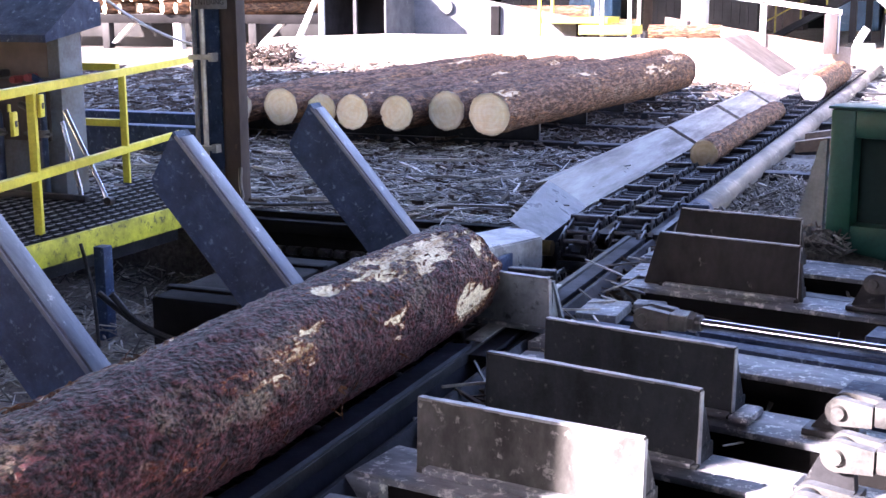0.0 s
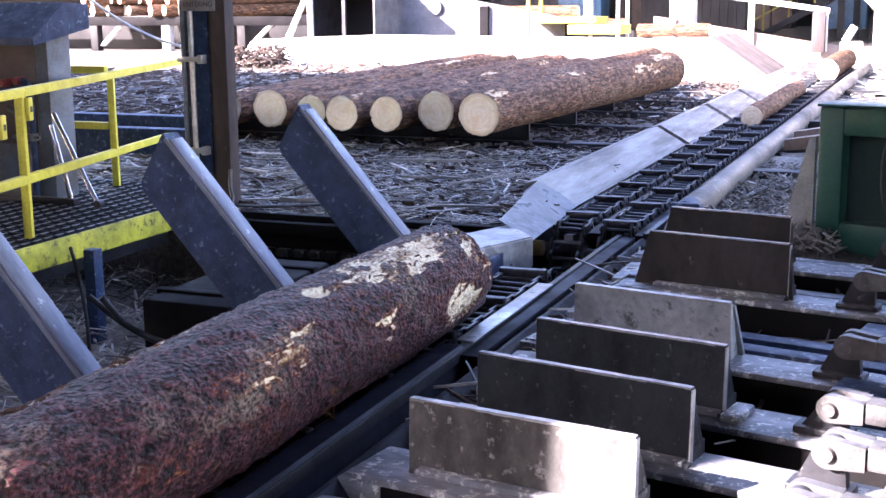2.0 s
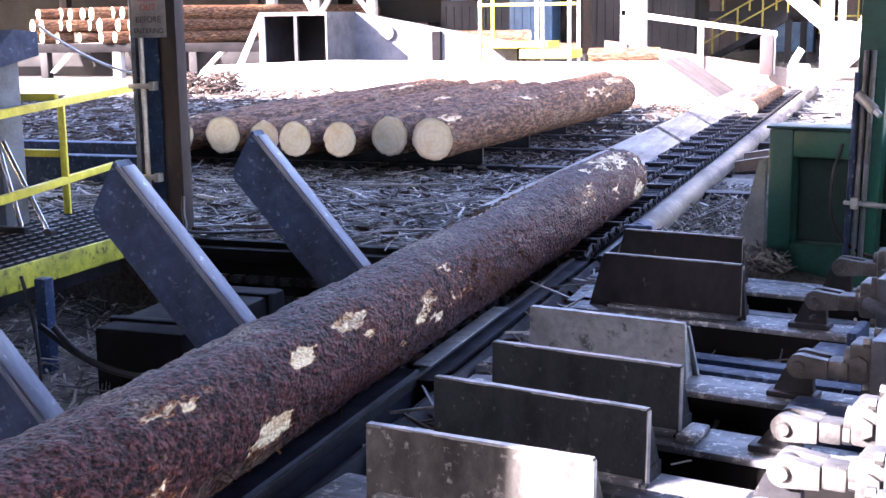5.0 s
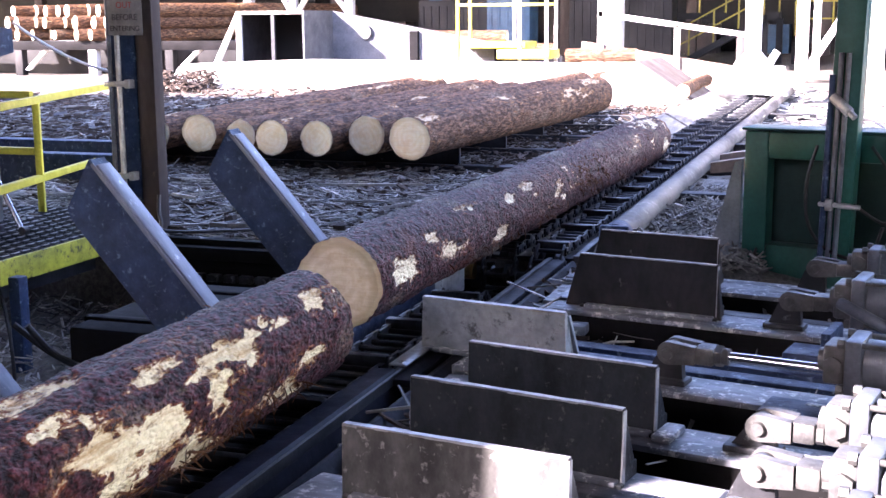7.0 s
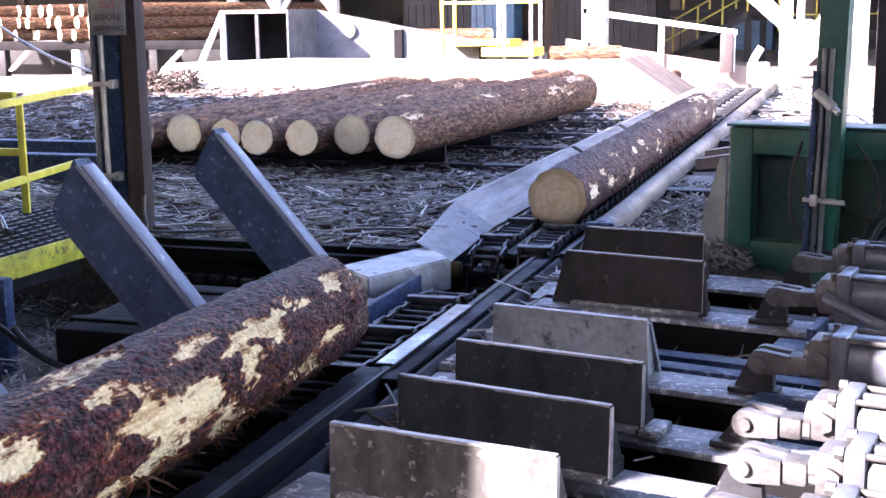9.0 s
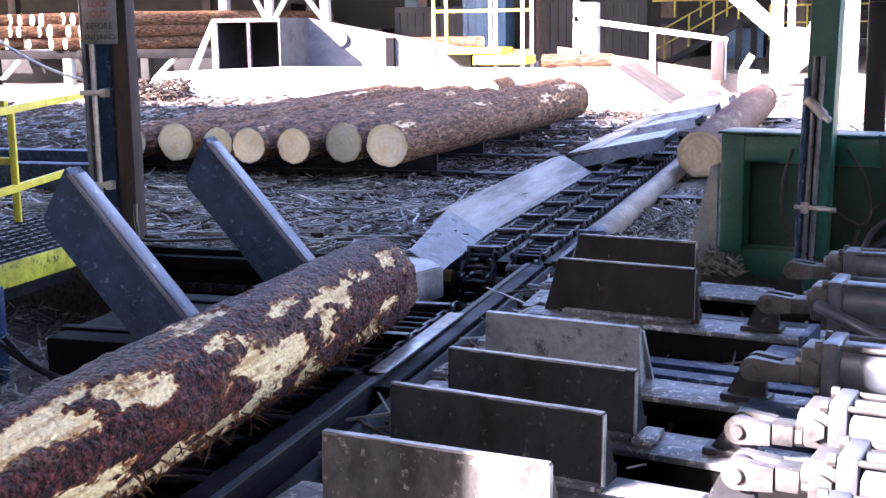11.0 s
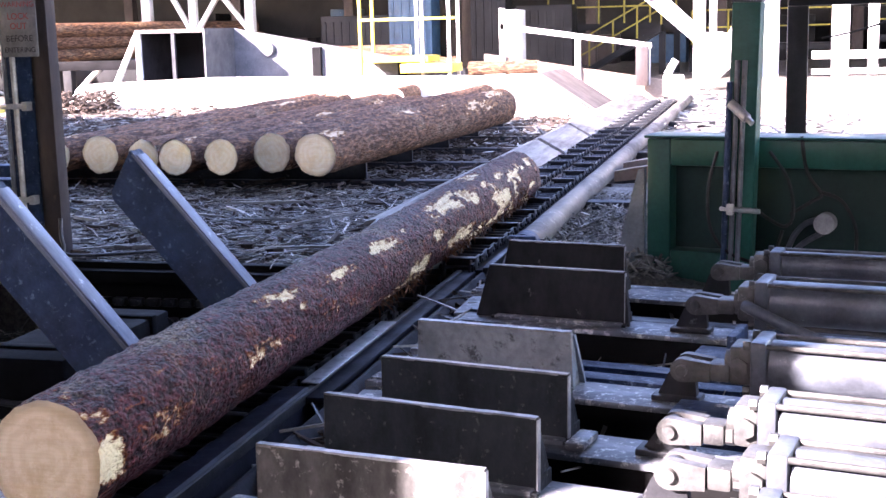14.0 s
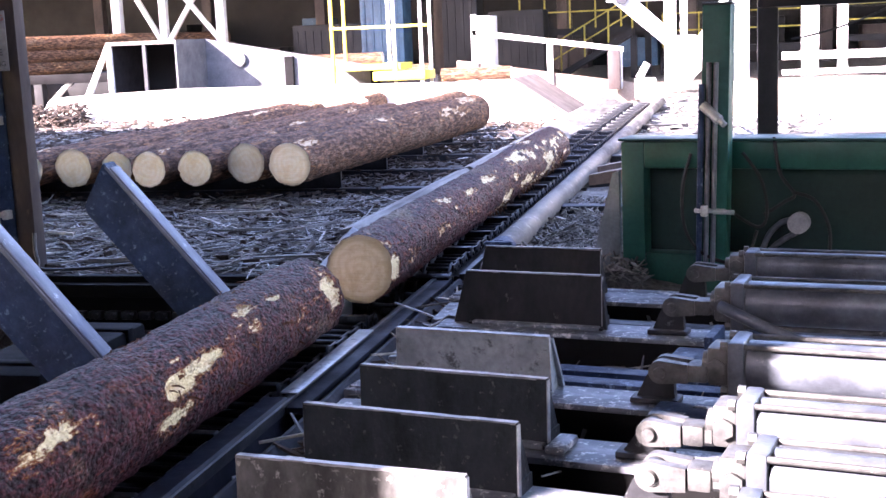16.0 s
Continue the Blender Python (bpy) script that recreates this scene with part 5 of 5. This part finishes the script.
bm = B()
prism(bm, [(-5.3, -0.2), (-3.3, -0.2), (-3.3, -0.06), (-4.5, 0.79), (-5.3, 0.6)], "y", 25.4, 25.46)
part("side_wall", bm, WHITE, chute)
bm = B()
prism(bm, [(-3.28, -0.02), (-3.28, 0.04), (-4.53, 0.87), (-4.6, 0.87), (-4.6, 0.8), (-4.5, 0.8)], "y", 25.36, 28.2)
part("slope_plate", bm, POST_BEIGE, chute, "beige sloping plate")
bm = B()
prism(bm, [(-3.28, -0.2), (-3.28, -0.07), (-4.4, 0.7), (-4.4, -0.2)], "y", 28.1, 28.2)
part("rear_wall", bm, STEEL_DARK, chute)

hopper = thing("hopper", "white-framed steel hopper with a dark open end", "hopper", pose(-18.2, 33.0, -0.2))
HW = 3.55
bm = B()
box(bm, 1.55, 1.68, -1.9, -1.78, 0, 2.1)
part("corner_post", bm, WHITE, hopper)
bm = B()
box(bm, 1.55, HW, -1.9, -1.78, 2.104, 2.2)
part("top_rail", bm, PIPE, hopper)
bm = B()
box(bm, 2.6, 2.7, -1.88, -1.8, 0, 2.1)
part("mid_post", bm, STEEL_DARK, hopper)
bm = B()
prism(bm, [(0.55, 0.3), (0.75, 0.3), (1.55, 1.9), (1.55, 2.15)], "y", -1.9, -1.8)
part("brace", bm, WHITE, hopper)
# back wall near-black: the hopper's inner shade put into its colour
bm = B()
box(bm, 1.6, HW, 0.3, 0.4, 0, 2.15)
part("back_wall", bm, DEEP_SHADE, hopper)
bm = B()
box(bm, 1.56, 1.64, -1.7, 0.3, 0, 2.15)
part("rear_panel", bm, BLACK, hopper)
# sheet added to keep the sun out of the hopper
bm = B()
box(bm, 1.55, HW, -1.78, 0.4, 2.154, 2.19)
part("cover_sheet", bm, STEEL_DARK, hopper)
bm = B()
box(bm, HW, HW + 0.05, -1.9, 0.0, 0, 2.2)
part("end_wall", bm, HOPPER_GREY, hopper)
bm = B()
prism(bm, [(HW + 0.004, 0), (10.2, 0), (10.2, 0.95), (HW + 0.004, 2.2)], "y", 0.004, 0.2)
part("side_wall", bm, HOPPER_GREY, hopper)
for x, top in ((5.95, 1.62), (8.4, 1.2)):
    bm = B()
    box(bm, x, x + 0.24, -0.12, 0.0, 0.3, top)
    part("stiffener", bm, NEAR_BLACK, hopper)
bm = B()
rod(bm, (4.6, -0.1, 1.6), (4.6, 0.1, 1.6), 0.2, 20)
part("port_ring", bm, HOPPER_GREY, hopper)

steps = thing("access_steps", "yellow access platform with tall white-yellow handrails", "platform", pose(-10.6, 32.0, 0.0))
for dims in ((0, 1.9, 0, 1.2, 0.98, 1.14), (1.3, 2.7, -0.6, 0.5, 0.72, 0.95)):
    bm = B()
    box(bm, *dims, 0.01)
    part("tread", bm, YELLOW, steps)
for x, y in ((0.05, 0), (1.75, 0), (2.6, -0.5), (1.3, 1.1), (0.05, 1.1), (2.6, 0.5)):
    bm = B()
    box(bm, x - 0.04, x + 0.04, y - 0.04, y + 0.04, 0.0, 3.6, 0.008)
    part("post", bm, WHITE if x > 1 else YELLOW, steps)
for z in (2.1, 2.95):
    bm = B()
    box(bm, 0, 2.65, -0.03, 0.03, z - 0.035, z + 0.035, 0.006)
    part("rail", bm, YELLOW, steps)

# sloping white rail on a faded conveyor side
incline = thing("incline_conveyor", "faded pink-grey conveyor side with a white sloping rail", "conveyor")
bm = B()
prism(bm, [(-7.2, -0.1), (-2.6, -0.2), (-2.6, 0.42), (-7.2, 1.15)], "y", 32.0, 32.3)
part("side_plate", bm, RUST_PINK, incline)
bm = B()
prism(bm, [(-6.75, 1.78), (-2.9, 1.22), (-2.9, 1.34), (-6.75, 1.92)], "y", 31.9, 32.0)
part("rail", bm, WHITE, incline)
for x, top in ((-6.7, 2.3), (-4.75, 1.55), (-3.0, 1.28)):
    bm = B()
    box(bm, x - 0.07, x + 0.07, 31.9, 32.02, 0.3, top, 0.006)
    part("post", bm, WHITE, incline)
bm = B()
box(bm, -3.25, -2.95, 31.5, 31.8, 0.3, 1.25, 0.01)
part("end_box", bm, POST_RUST, incline, "brown end box")
bm = B()
box(bm, -2.5, -2.0, 30.4, 30.6, 0.1, 0.6, 0.04, pose(0, 0, 0, 0, 0, 0))
rod(bm, (-2.4, 30.5, 0.6), (-2.2, 30.5, 0.95), 0.09, 12)
part("head_bracket", bm, WHITE, incline)
make_log("small brown log lying on the low wall", pose(-7.1, 29.9, 0.86, 0, 70, -88), 0.16, 1.7, 44, BARK_BROWN, END_PALE, "logs beyond the outfeed", peel=0.2, n=28, step=0.1)
bm = B()
box(bm, -17, -8.6, 35.0, 36.4, -0.3, 0.64, 0.02)
box(bm, -17, -10.6, 36.4, 38.0, -0.3, 1.0, 0.02)
solo("far_deck", bm, POST_RUST, "brown steel deck carrying logs behind the hopper", "deck")
make_log("brown log lying on the far deck", pose(-15.9, 37.0, 1.2, 0, 20, -86), 0.2, 5.2, 42, BARK_BROWN, END_PALE, "logs beyond the outfeed", peel=0.1, n=28, step=0.1)
make_log("brown log lying on the far deck", pose(-12.4, 35.5, 0.83, 0, 70, -88), 0.19, 3.6, 43, BARK_BROWN, END_PALE, "logs beyond the outfeed", peel=0.1, n=28, step=0.1)

scatter("bark_pile", "heap of brown bark scraps beside the low wall", BARK_BITS, 500, (-18.2, -16.2, 28.2, 29.4), None, (0.1, 0.5), (0.02, 0.07), 21, 0, 90, 0.5, 25)

# swing arm that sweeps logs off the outfeed
sweeper = thing("log_sweeper", "white swinging log sweeper with a broad paddle over the outfeed", "sweeper", pose(-2.45, 27.0, 2.4))
bm = B()
prism(bm, [(-0.17, 0.1), (-0.12, 0.18), (0.12, 0.18), (0.17, 0.1), (0.15, -1.4), (-0.15, -1.4)], "y", -0.14, 0.14)
part("arm", bm, WHITE, sweeper)
bm = B()
prism(bm, [(-0.15, -1.38), (0.15, -1.38), (0.36, -1.6), (0.72, -2.28), (-0.72, -2.2), (-0.36, -1.6)], "y", -0.17, 0.17)
part("paddle", bm, WHITE, sweeper)
bm = B()
rod(bm, (0, -0.25, 0), (0, 0.65, 0), 0.13, 18)
part("pivot", bm, STEEL_DARK, sweeper)
gantry = thing("sweep_gantry", "white steel beam carrying the log sweeper pivot", "gantry", pose(-2.45, 27.6, 2.25))
bm = B()
box(bm, -0.4, 4.6, 0, 0.35, 0.1, 0.6, 0.02)
part("beam", bm, WHITE, gantry)
bm = B()
box(bm, 2.25, 2.6, 0.0, 0.35, -2.7, 0.098, 0.02)
part("post", bm, WHITE, gantry)

# stacked logs on a far rack
rack = thing("log_rack", "white and dark steel rack under the far log stack", "rack", pose(-27.5, 37, 0))
for y in (0, 3.2):
    bm = B()
    box(bm, -6, 9.5, y, y + 0.35, 0.8, 1.1, 0.01)
    part("beam", bm, NEAR_BLACK if y == 0 else STEEL_DARK, rack)
for x in (-4, -1, 2, 5, 8.6):
    bm = B()
    box(bm, x, x + 0.3, 0, 0.3, -0.2, 0.8, 0.01)
    part("leg", bm, WHITE if x == 2 else DEEP_SHADE, rack)
    bm = B()
    prism(bm, [(x + 0.3, 0.1), (x + 0.5, 0.1), (x + 1.3, 0.8), (x + 1.1, 0.8)], "y", 0.1, 0.25)
    part("brace", bm, WHITE if x in (-1, 5) else NEAR_BLACK, rack)
# added panel, near-black in place of the shade below the stack
bm = B()
box(bm, -6, 9.5, 1.6, 1.75, -0.3, 0.8, 0.01)
part("back_panel", bm, DEEP_SHADE, rack, "added near-black panel for the shade under the log rack")
rnd = random.Random(12)
for i in range(32):
    row, col = divmod(i, 11) if i < 22 else (2, i - 22)
    make_log("sunlit brown log in the far stack", pose(-28.9 + 0.52 * col + 0.25 * row, 37.2 + rnd.uniform(-0.5, 0.4), 1.32 + row * 0.4, 0, rnd.uniform(0, 360), -30 + rnd.uniform(-1.5, 1.5)), rnd.uniform(0.18, 0.25), rnd.uniform(8, 10), 60 + i % 6, BARK_BROWN, END_TAN, "logs in the far stack", peel=0.12, n=20, step=0.25)

# ---- far mill building ----
building = thing("mill_building", "mill building with corrugated siding and open bays coloured near-black for shade", "building", pose(0, 62, 0))
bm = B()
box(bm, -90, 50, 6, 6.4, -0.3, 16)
part("back_wall", bm, DEEP_SHADE, building)
for i in range(13):
    bm = B()
    x = -46 + i * 6.2
    box(bm, x, x + 0.5, -0.2, 0.3, -0.3, 9, 0.02)
    part("column", bm, POST_RUST, building)
# unseen deep eave, added to keep sun off the bays
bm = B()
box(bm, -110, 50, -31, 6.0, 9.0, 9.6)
part("eave", bm, DEEP_SHADE, building)
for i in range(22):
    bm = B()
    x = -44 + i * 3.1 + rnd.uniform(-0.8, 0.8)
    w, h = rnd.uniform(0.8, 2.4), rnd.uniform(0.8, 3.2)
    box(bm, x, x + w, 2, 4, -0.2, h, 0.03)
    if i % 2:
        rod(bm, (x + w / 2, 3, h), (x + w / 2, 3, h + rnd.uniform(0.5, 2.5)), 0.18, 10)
    solo("mill_machine", bm, (DEEP_SHADE, POST_RUST, BLUE, DEEP_SHADE, DEEP_SHADE)[i % 5], "indistinct machine standing in the dark mill bay", "machine", "machines in the mill bay", m=pose(0, 62, 0))


def far_railing(x0, x1, y, z, h=1.1, n=4, label="yellow railing on a mill platform", rise=0.0):
    r = thing("far_handrail", label, "handrail", None, "yellow mill railings")
    for k in range(n + 1):
        x = x0 + (x1 - x0) * k / n
        bm = B()
        zz = z + rise * k / n
        box(bm, x - 0.03, x + 0.03, y - 0.03, y + 0.03, zz, zz + h)
        part("post", bm, YELLOW_SHADED, r)
    for f in (0.5, 1.0):
        bm = B()
        prism(bm, [(x0, z + h * f - 0.03), (x1, z + rise + h * f - 0.03), (x1, z + rise + h * f + 0.03), (x0, z + h * f + 0.03)], "y", y - 0.03, y + 0.03)
        part("rail", bm, YELLOW_SHADED, r)
    bm = B()
    prism(bm, [(x0, z - 0.25), (x1, z + rise - 0.25), (x1, z + rise), (x0, z)], "y", y - 0.06, y + 1.2)
    part("deck", bm, DEEP_SHADE, r)
    for f in (0.0, 1.0):
        if z + rise * f > 0.3:
            x = x0 + (x1 - x0) * f
            bm = B()
            box(bm, x - 0.12, x + 0.12, y + 0.4, y + 0.64, -0.2, z + rise * f - 0.254)
            part("leg", bm, DEEP_SHADE, r)
    return r


far_railing(-8.6, -3.6, 50, 1.9, 1.3, 5)
far_railing(-3.0, 2.5, 50, 1.0, 1.3, 4)
far_railing(-7.6, -4.0, 48, -0.2, 1.2, 4, "yellow stair railing climbing to a mill platform", 2.0)
far_railing(4, 14, 52, 1.2, 1.2, 6)
far_railing(3, 16, 56, 2.6, 1.2, 6)


def far_frame(x, y, label, dims, material=WHITE):
    f = thing("steel_tower", label, "tower", pose(x, y, 0), "steel towers")
    for name, (p, q, w) in dims:
        p, q = Vector(p), Vector(q)
        bm = B()
        d = (q - p)
        m = Matrix.Translation((p + q) / 2) @ d.to_track_quat("Z", "Y").to_matrix().to_4x4()
        box(bm, -w / 2, w / 2, -w / 2, w / 2, -d.length / 2, d.length / 2, 0.01, m)
        part(name, bm, material, f)
    return f


far_frame(0.0, 36, "white steel tower with a diagonal chute", (
    ("leg", ((-1.95, 0, 0), (-1.95, 0, 6), 0.32)), ("leg", ((-1.62, 1.0, 0), (-1.62, 1.0, 6), 0.2)), 
    ("brace", ((-1.8, 0, 0.3), (-0.2, 0, 2.9), 0.2)), ("platform", ((-3.4, -0.2, 2.72), (1.6, -0.2, 2.72), 0.1))))
far_frame(2.2, 34, "white steel columns and crossbeam behind the portal", (
    ("leg", ((-0.5, 0, 0), (-0.5, 0, 6), 0.42)), ("leg", ((0.3, 0, 0), (0.3, 0, 6), 0.25)), ("beam", ((-1.2, -0.3, 0.92), (8, -0.3, 0.92), 0.2)), ("beam", ((-1.2, -0.3, 0.5), (8, -0.3, 0.5), 0.14)),
    ("leg", ((3.4, 0, 0), (3.4, 0, 6), 0.35))))
far_frame(-18.5, 42, "white braced steel trestle behind the hopper", (
    ("leg", ((-3.4, 0, 0), (-3.4, 0, 7), 0.32)), ("leg", ((0.6, 0, 0), (0.6, 0, 7), 0.3)), ("leg", ((-1.6, 0, 0), (-1.6, 0, 7), 0.26)),
    ("brace", ((-3.4, 0, 5), (-1.6, 0, 1.8), 0.16)), ("brace", ((-1.6, 0, 1.8), (0.6, 0, 5), 0.16)), ("brace", ((-1.6, 0, 4.6), (0.6, 0, 1.9), 0.16)), ("beam", ((-6, 0, 1.6), (1, 0, 1.6), 0.2))))
for x, y, w, h, material in ((-13.4, 44, 1.6, 3.4, BLUE), (-10.6, 45, 1.3, 3.4, DEEP_SHADE), (-8.9, 45, 2.0, 2.6, DEEP_SHADE), (-16.0, 44, 2.6, 2.4, DEEP_SHADE), (-7.3, 34.5, 0.5, 2.3, WHITE)):
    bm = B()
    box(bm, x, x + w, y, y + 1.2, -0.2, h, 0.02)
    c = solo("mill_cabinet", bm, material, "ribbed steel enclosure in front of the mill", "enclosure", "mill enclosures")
    for k in range(int(w / 0.3)):
        bm = B()
        box(bm, x + 0.1 + 0.3 * k, x + 0.2 + 0.3 * k, y - 0.03, y, 0.1, h - 0.2)
        part("rib", bm, material, c)

# ---- unseen roof added to shade the near half; its opening places the sun patch ----
RZ = 6.0
SHIFT = RZ / math.tan(SUN_EL)
SX, SY = math.sin(SUN_AZ) * SHIFT, math.cos(SUN_AZ) * SHIFT
EDGE = 21.2 + SY                 # its shadow ends across the outfeed
# the opening: its slanting edge runs along the sun's way, so that the light ends in an upright line
OX, OY = -2.25 + SX, 2.75 + SY
DX, DY = -math.sin(SUN_AZ), -math.cos(SUN_AZ)
P1 = (OX + 4.6 * DX, OY + 4.6 * DY)
for pts in ([(-70, -40), (OX, -40), (OX, EDGE), (-70, EDGE)], [(OX, OY), P1, (P1[0], EDGE), (OX, EDGE)], [P1, (OX + 6, P1[1]), (OX + 6, EDGE), (P1[0], EDGE)],
            [(OX + 6, -40), (30, -40), (30, EDGE), (OX + 6, EDGE)], [(OX, -40), (OX + 6, -40), (OX + 6, OY - 1), (OX, OY - 1)]):
    bm = B()
    prism(bm, pts, "z", RZ, RZ + 0.2)
    solo("ceiling_roof", bm, ROOF, "unseen sheet roof added to shade the near half of the mill", "roof", kind="structure")
# unseen wall, added to block light from behind
bm = B()
box(bm, -70, 30, -40.4, -40, -0.5, RZ, 0)
solo("wall_back", bm, DEEP_SHADE, "unseen dark wall added to close the mill behind", "wall", kind="structure")


# ---- what moves ----
def glide(spans, t):
    """Length along a chain that runs at steady speeds over spans of (from, to, metres per second)."""
    return sum(v * max(0.0, min(t, b) - a) for a, b, v in spans)


UPPER_RUN = [(0, 16, 1.96)]
LOWER_RUN = [(2.37, 7.3, 1.98), (10.56, 16, 1.97)]


def chain_rows(s0, x, loop, run):
    y0, y1, _, r = loop
    total, arc = loop_length(y0, y1, r), math.pi * r
    times = set(round(0.5 * k, 2) for k in range(33))
    for k in range(0, 401):
        t = round(k * 0.04, 2)
        s = (s0 + glide(run, t)) % total
        for a in (y1 - y0, 2 * (y1 - y0) + arc):
            if -0.5 < s - a < arc + 0.3 or -0.5 < s + total - a < arc + 0.3 or -0.5 < s - total - a < arc + 0.3:
                times.add(t)
    for a, b, _ in run:
        times |= {a, b}
    return [(t, link_pose(s0 + glide(run, t), x, *loop)) for t in sorted(times)]


def motions():
    a_y = lambda t: -3.46 + 2.03 * max(0.0, t - 2.37)
    rows = [(0, pose(-2.5, -3.46, 0.27)), (2.3, pose(-2.5, -3.46, 0.27)), (2.45, pose(-2.5, a_y(2.45), 0.27))]
    rows += [(t, pose(x, a_y(t), z, -math.degrees((z - 0.265) / LEN_A))) for t, x, z in (
        (3, -2.48, 0.265), (4, -2.46, 0.265), (5.2, -2.44, 0.265), (6.4, -2.52, 0.3), (7.1, -2.63, 0.39), (7.3, -2.62, 0.4), (7.5, -2.47, 0.37), (7.7, -2.33, 0.28), (8.0, -2.31, 0.265),
        (9.0, -2.32, 0.265), (10.2, -2.34, 0.265), (10.45, -2.28, 0.265))]
    for t, x, y, z, roll in ((10.8, -1.83, 13.45, 0.47, 70), (11.0, -1.5, 13.6, 0.34, 140), (11.3, -0.75, 13.75, 0.55, 215), (11.6, -0.2, 14.0, 0.68, 290), (11.8, 0.07, 14.0, 0.69, 330), (12.0, 0.31, 14.0, 0.67, 375),
                             (12.4, 0.7, 14.0, 0.66, 450), (12.8, 1.1, 14.0, 0.64, 530), (13.0, 1.32, 14.0, 0.64, 575), (13.6, 2.0, 14.0, 0.63, 690), (14.0, 2.4, 14.0, 0.63, 770), (14.5, 2.8, 14.0, 0.63, 840), (16.0, 2.8, 14.0, 0.63, 840)):
        rows.append((t, pose(x, y, z, 0, roll, 0)))
    walk(log_a, rows)
    b_rows = [(0, -14.0), (2.37, -14.0), (5.2, -7.6), (6.6, -4.45), (7.15, -3.18), (7.4, -3.1), (8.0, -3.0), (10.5, -3.0), (10.7, -2.73), (13, 1.82), (16, 7.8)]
    walk(log_b, [(t, pose(-2.55 + (0.08 if t > 15 else 0.03 if t > 12 else 0), y, 0.3 if t < 11 else 0.26)) for t, y in b_rows])
    walk(log_c, [(t, pose(-2.58, -1.6 - 1.95 * (16 - max(t, 10.56)), 0.24)) for t in (0, 10.4, 10.56, 10.8, 13, 16)])
    walk(log_s, [(t, pose(x, y, z, 0, roll, yaw)) for t, x, y, z, roll, yaw in (
        (0, -2.42, 12.7, 0.15, 0, 0), (3, -2.42, 18.45, 0.15, 0, 0), (5.2, -2.44, 22.6, 0.15, 0, 0), (6.2, -2.44, 24.5, 0.15, 0, 0), (6.45, -2.44, 24.7, 0.15, 0, 0), (6.8, -3.2, 24.9, 0.3, -60, 2),
        (7.2, -3.75, 25.2, 0.3, -120, 2), (8.0, -3.85, 25.4, 0.28, -150, 2), (11.0, -4.4, 25.6, 0.28, -200, 4), (16, -5.6, 26.4, 0.28, -280, 4))])
    walk(log_t, [(t, pose(x, y, z, 0, roll, yaw)) for t, x, y, z, roll, yaw in (
        (0, -2.28, 20.9, 0.24, 0, 0), (1.0, -2.3, 23.6, 0.24, 0, 0), (1.6, -2.3, 25.1, 0.24, 0, 0), (2.2, -2.3, 25.4, 0.24, 0, 0), (2.45, -2.7, 25.7, 0.28, -40, 1), (2.75, -3.6, 26.6, 0.3, -110, 2),
        (3.2, -3.85, 26.9, 0.28, -150, 2), (4.3, -4.3, 27.0, 0.28, -190, 3), (5.2, -4.8, 27.2, 0.28, -230, 4), (7.3, -6.2, 27.6, 0.28, -300, 4), (16, -8.5, 27.6, 0.28, -380, 4))])
    walk(sweeper, [(t, pose(-2.45, 27.0, 2.4, 0, a, 0)) for t, a in (
        (0, -48), (1.95, -48), (2.2, -31), (2.4, -13), (2.6, -2), (2.75, 0), (2.9, -6), (3.0, -15), (3.2, -32), (3.38, -46), (3.5, -48),
        (6.2, -48), (6.5, -31), (6.7, -13), (6.95, -1), (7.3, 0), (7.5, -2), (7.7, -14), (8.0, -32), (8.2, -45), (8.35, -48), (16, -48))])
    walk(pusher, [(t, pose(PUSH_X, PUSH_Y, 0, 0, 0, PUSH_YAW) @ pose(x, 0, 0)) for t, x in ((0, -1.04), (0.5, -0.7), (1.0, -0.35), (1.35, -0.06), (1.5, 0), (5.2, 0), (6.2, 0), (6.9, -0.3), (7.25, -1.05), (7.32, -1.05), (7.5, -0.88), (8.0, -0.56), (8.5, -0.2), (8.75, -0.05), (8.9, 0), (16, 0))])
    for k, f in enumerate(flaps):
        y0 = FLAP_Y[k][0]
        d = 0.02 * k
        walk(f, [(t, pose(-3.22, y0, 0.2, 0, turn, 0)) for t, turn in (
            (0, 0), (10.3, 0), (10.55, -14), (10.8, -36), (11.0, -41), (11.5, -41), (11.62 + d, -34), (11.78 + d, -12), (11.92 + d, 0), (16, 0))])
    for ob, s0, x, loop in chain_links:
        walk(ob, chain_rows(s0, x, loop, UPPER_RUN if loop is UPPER else LOWER_RUN))


motions()
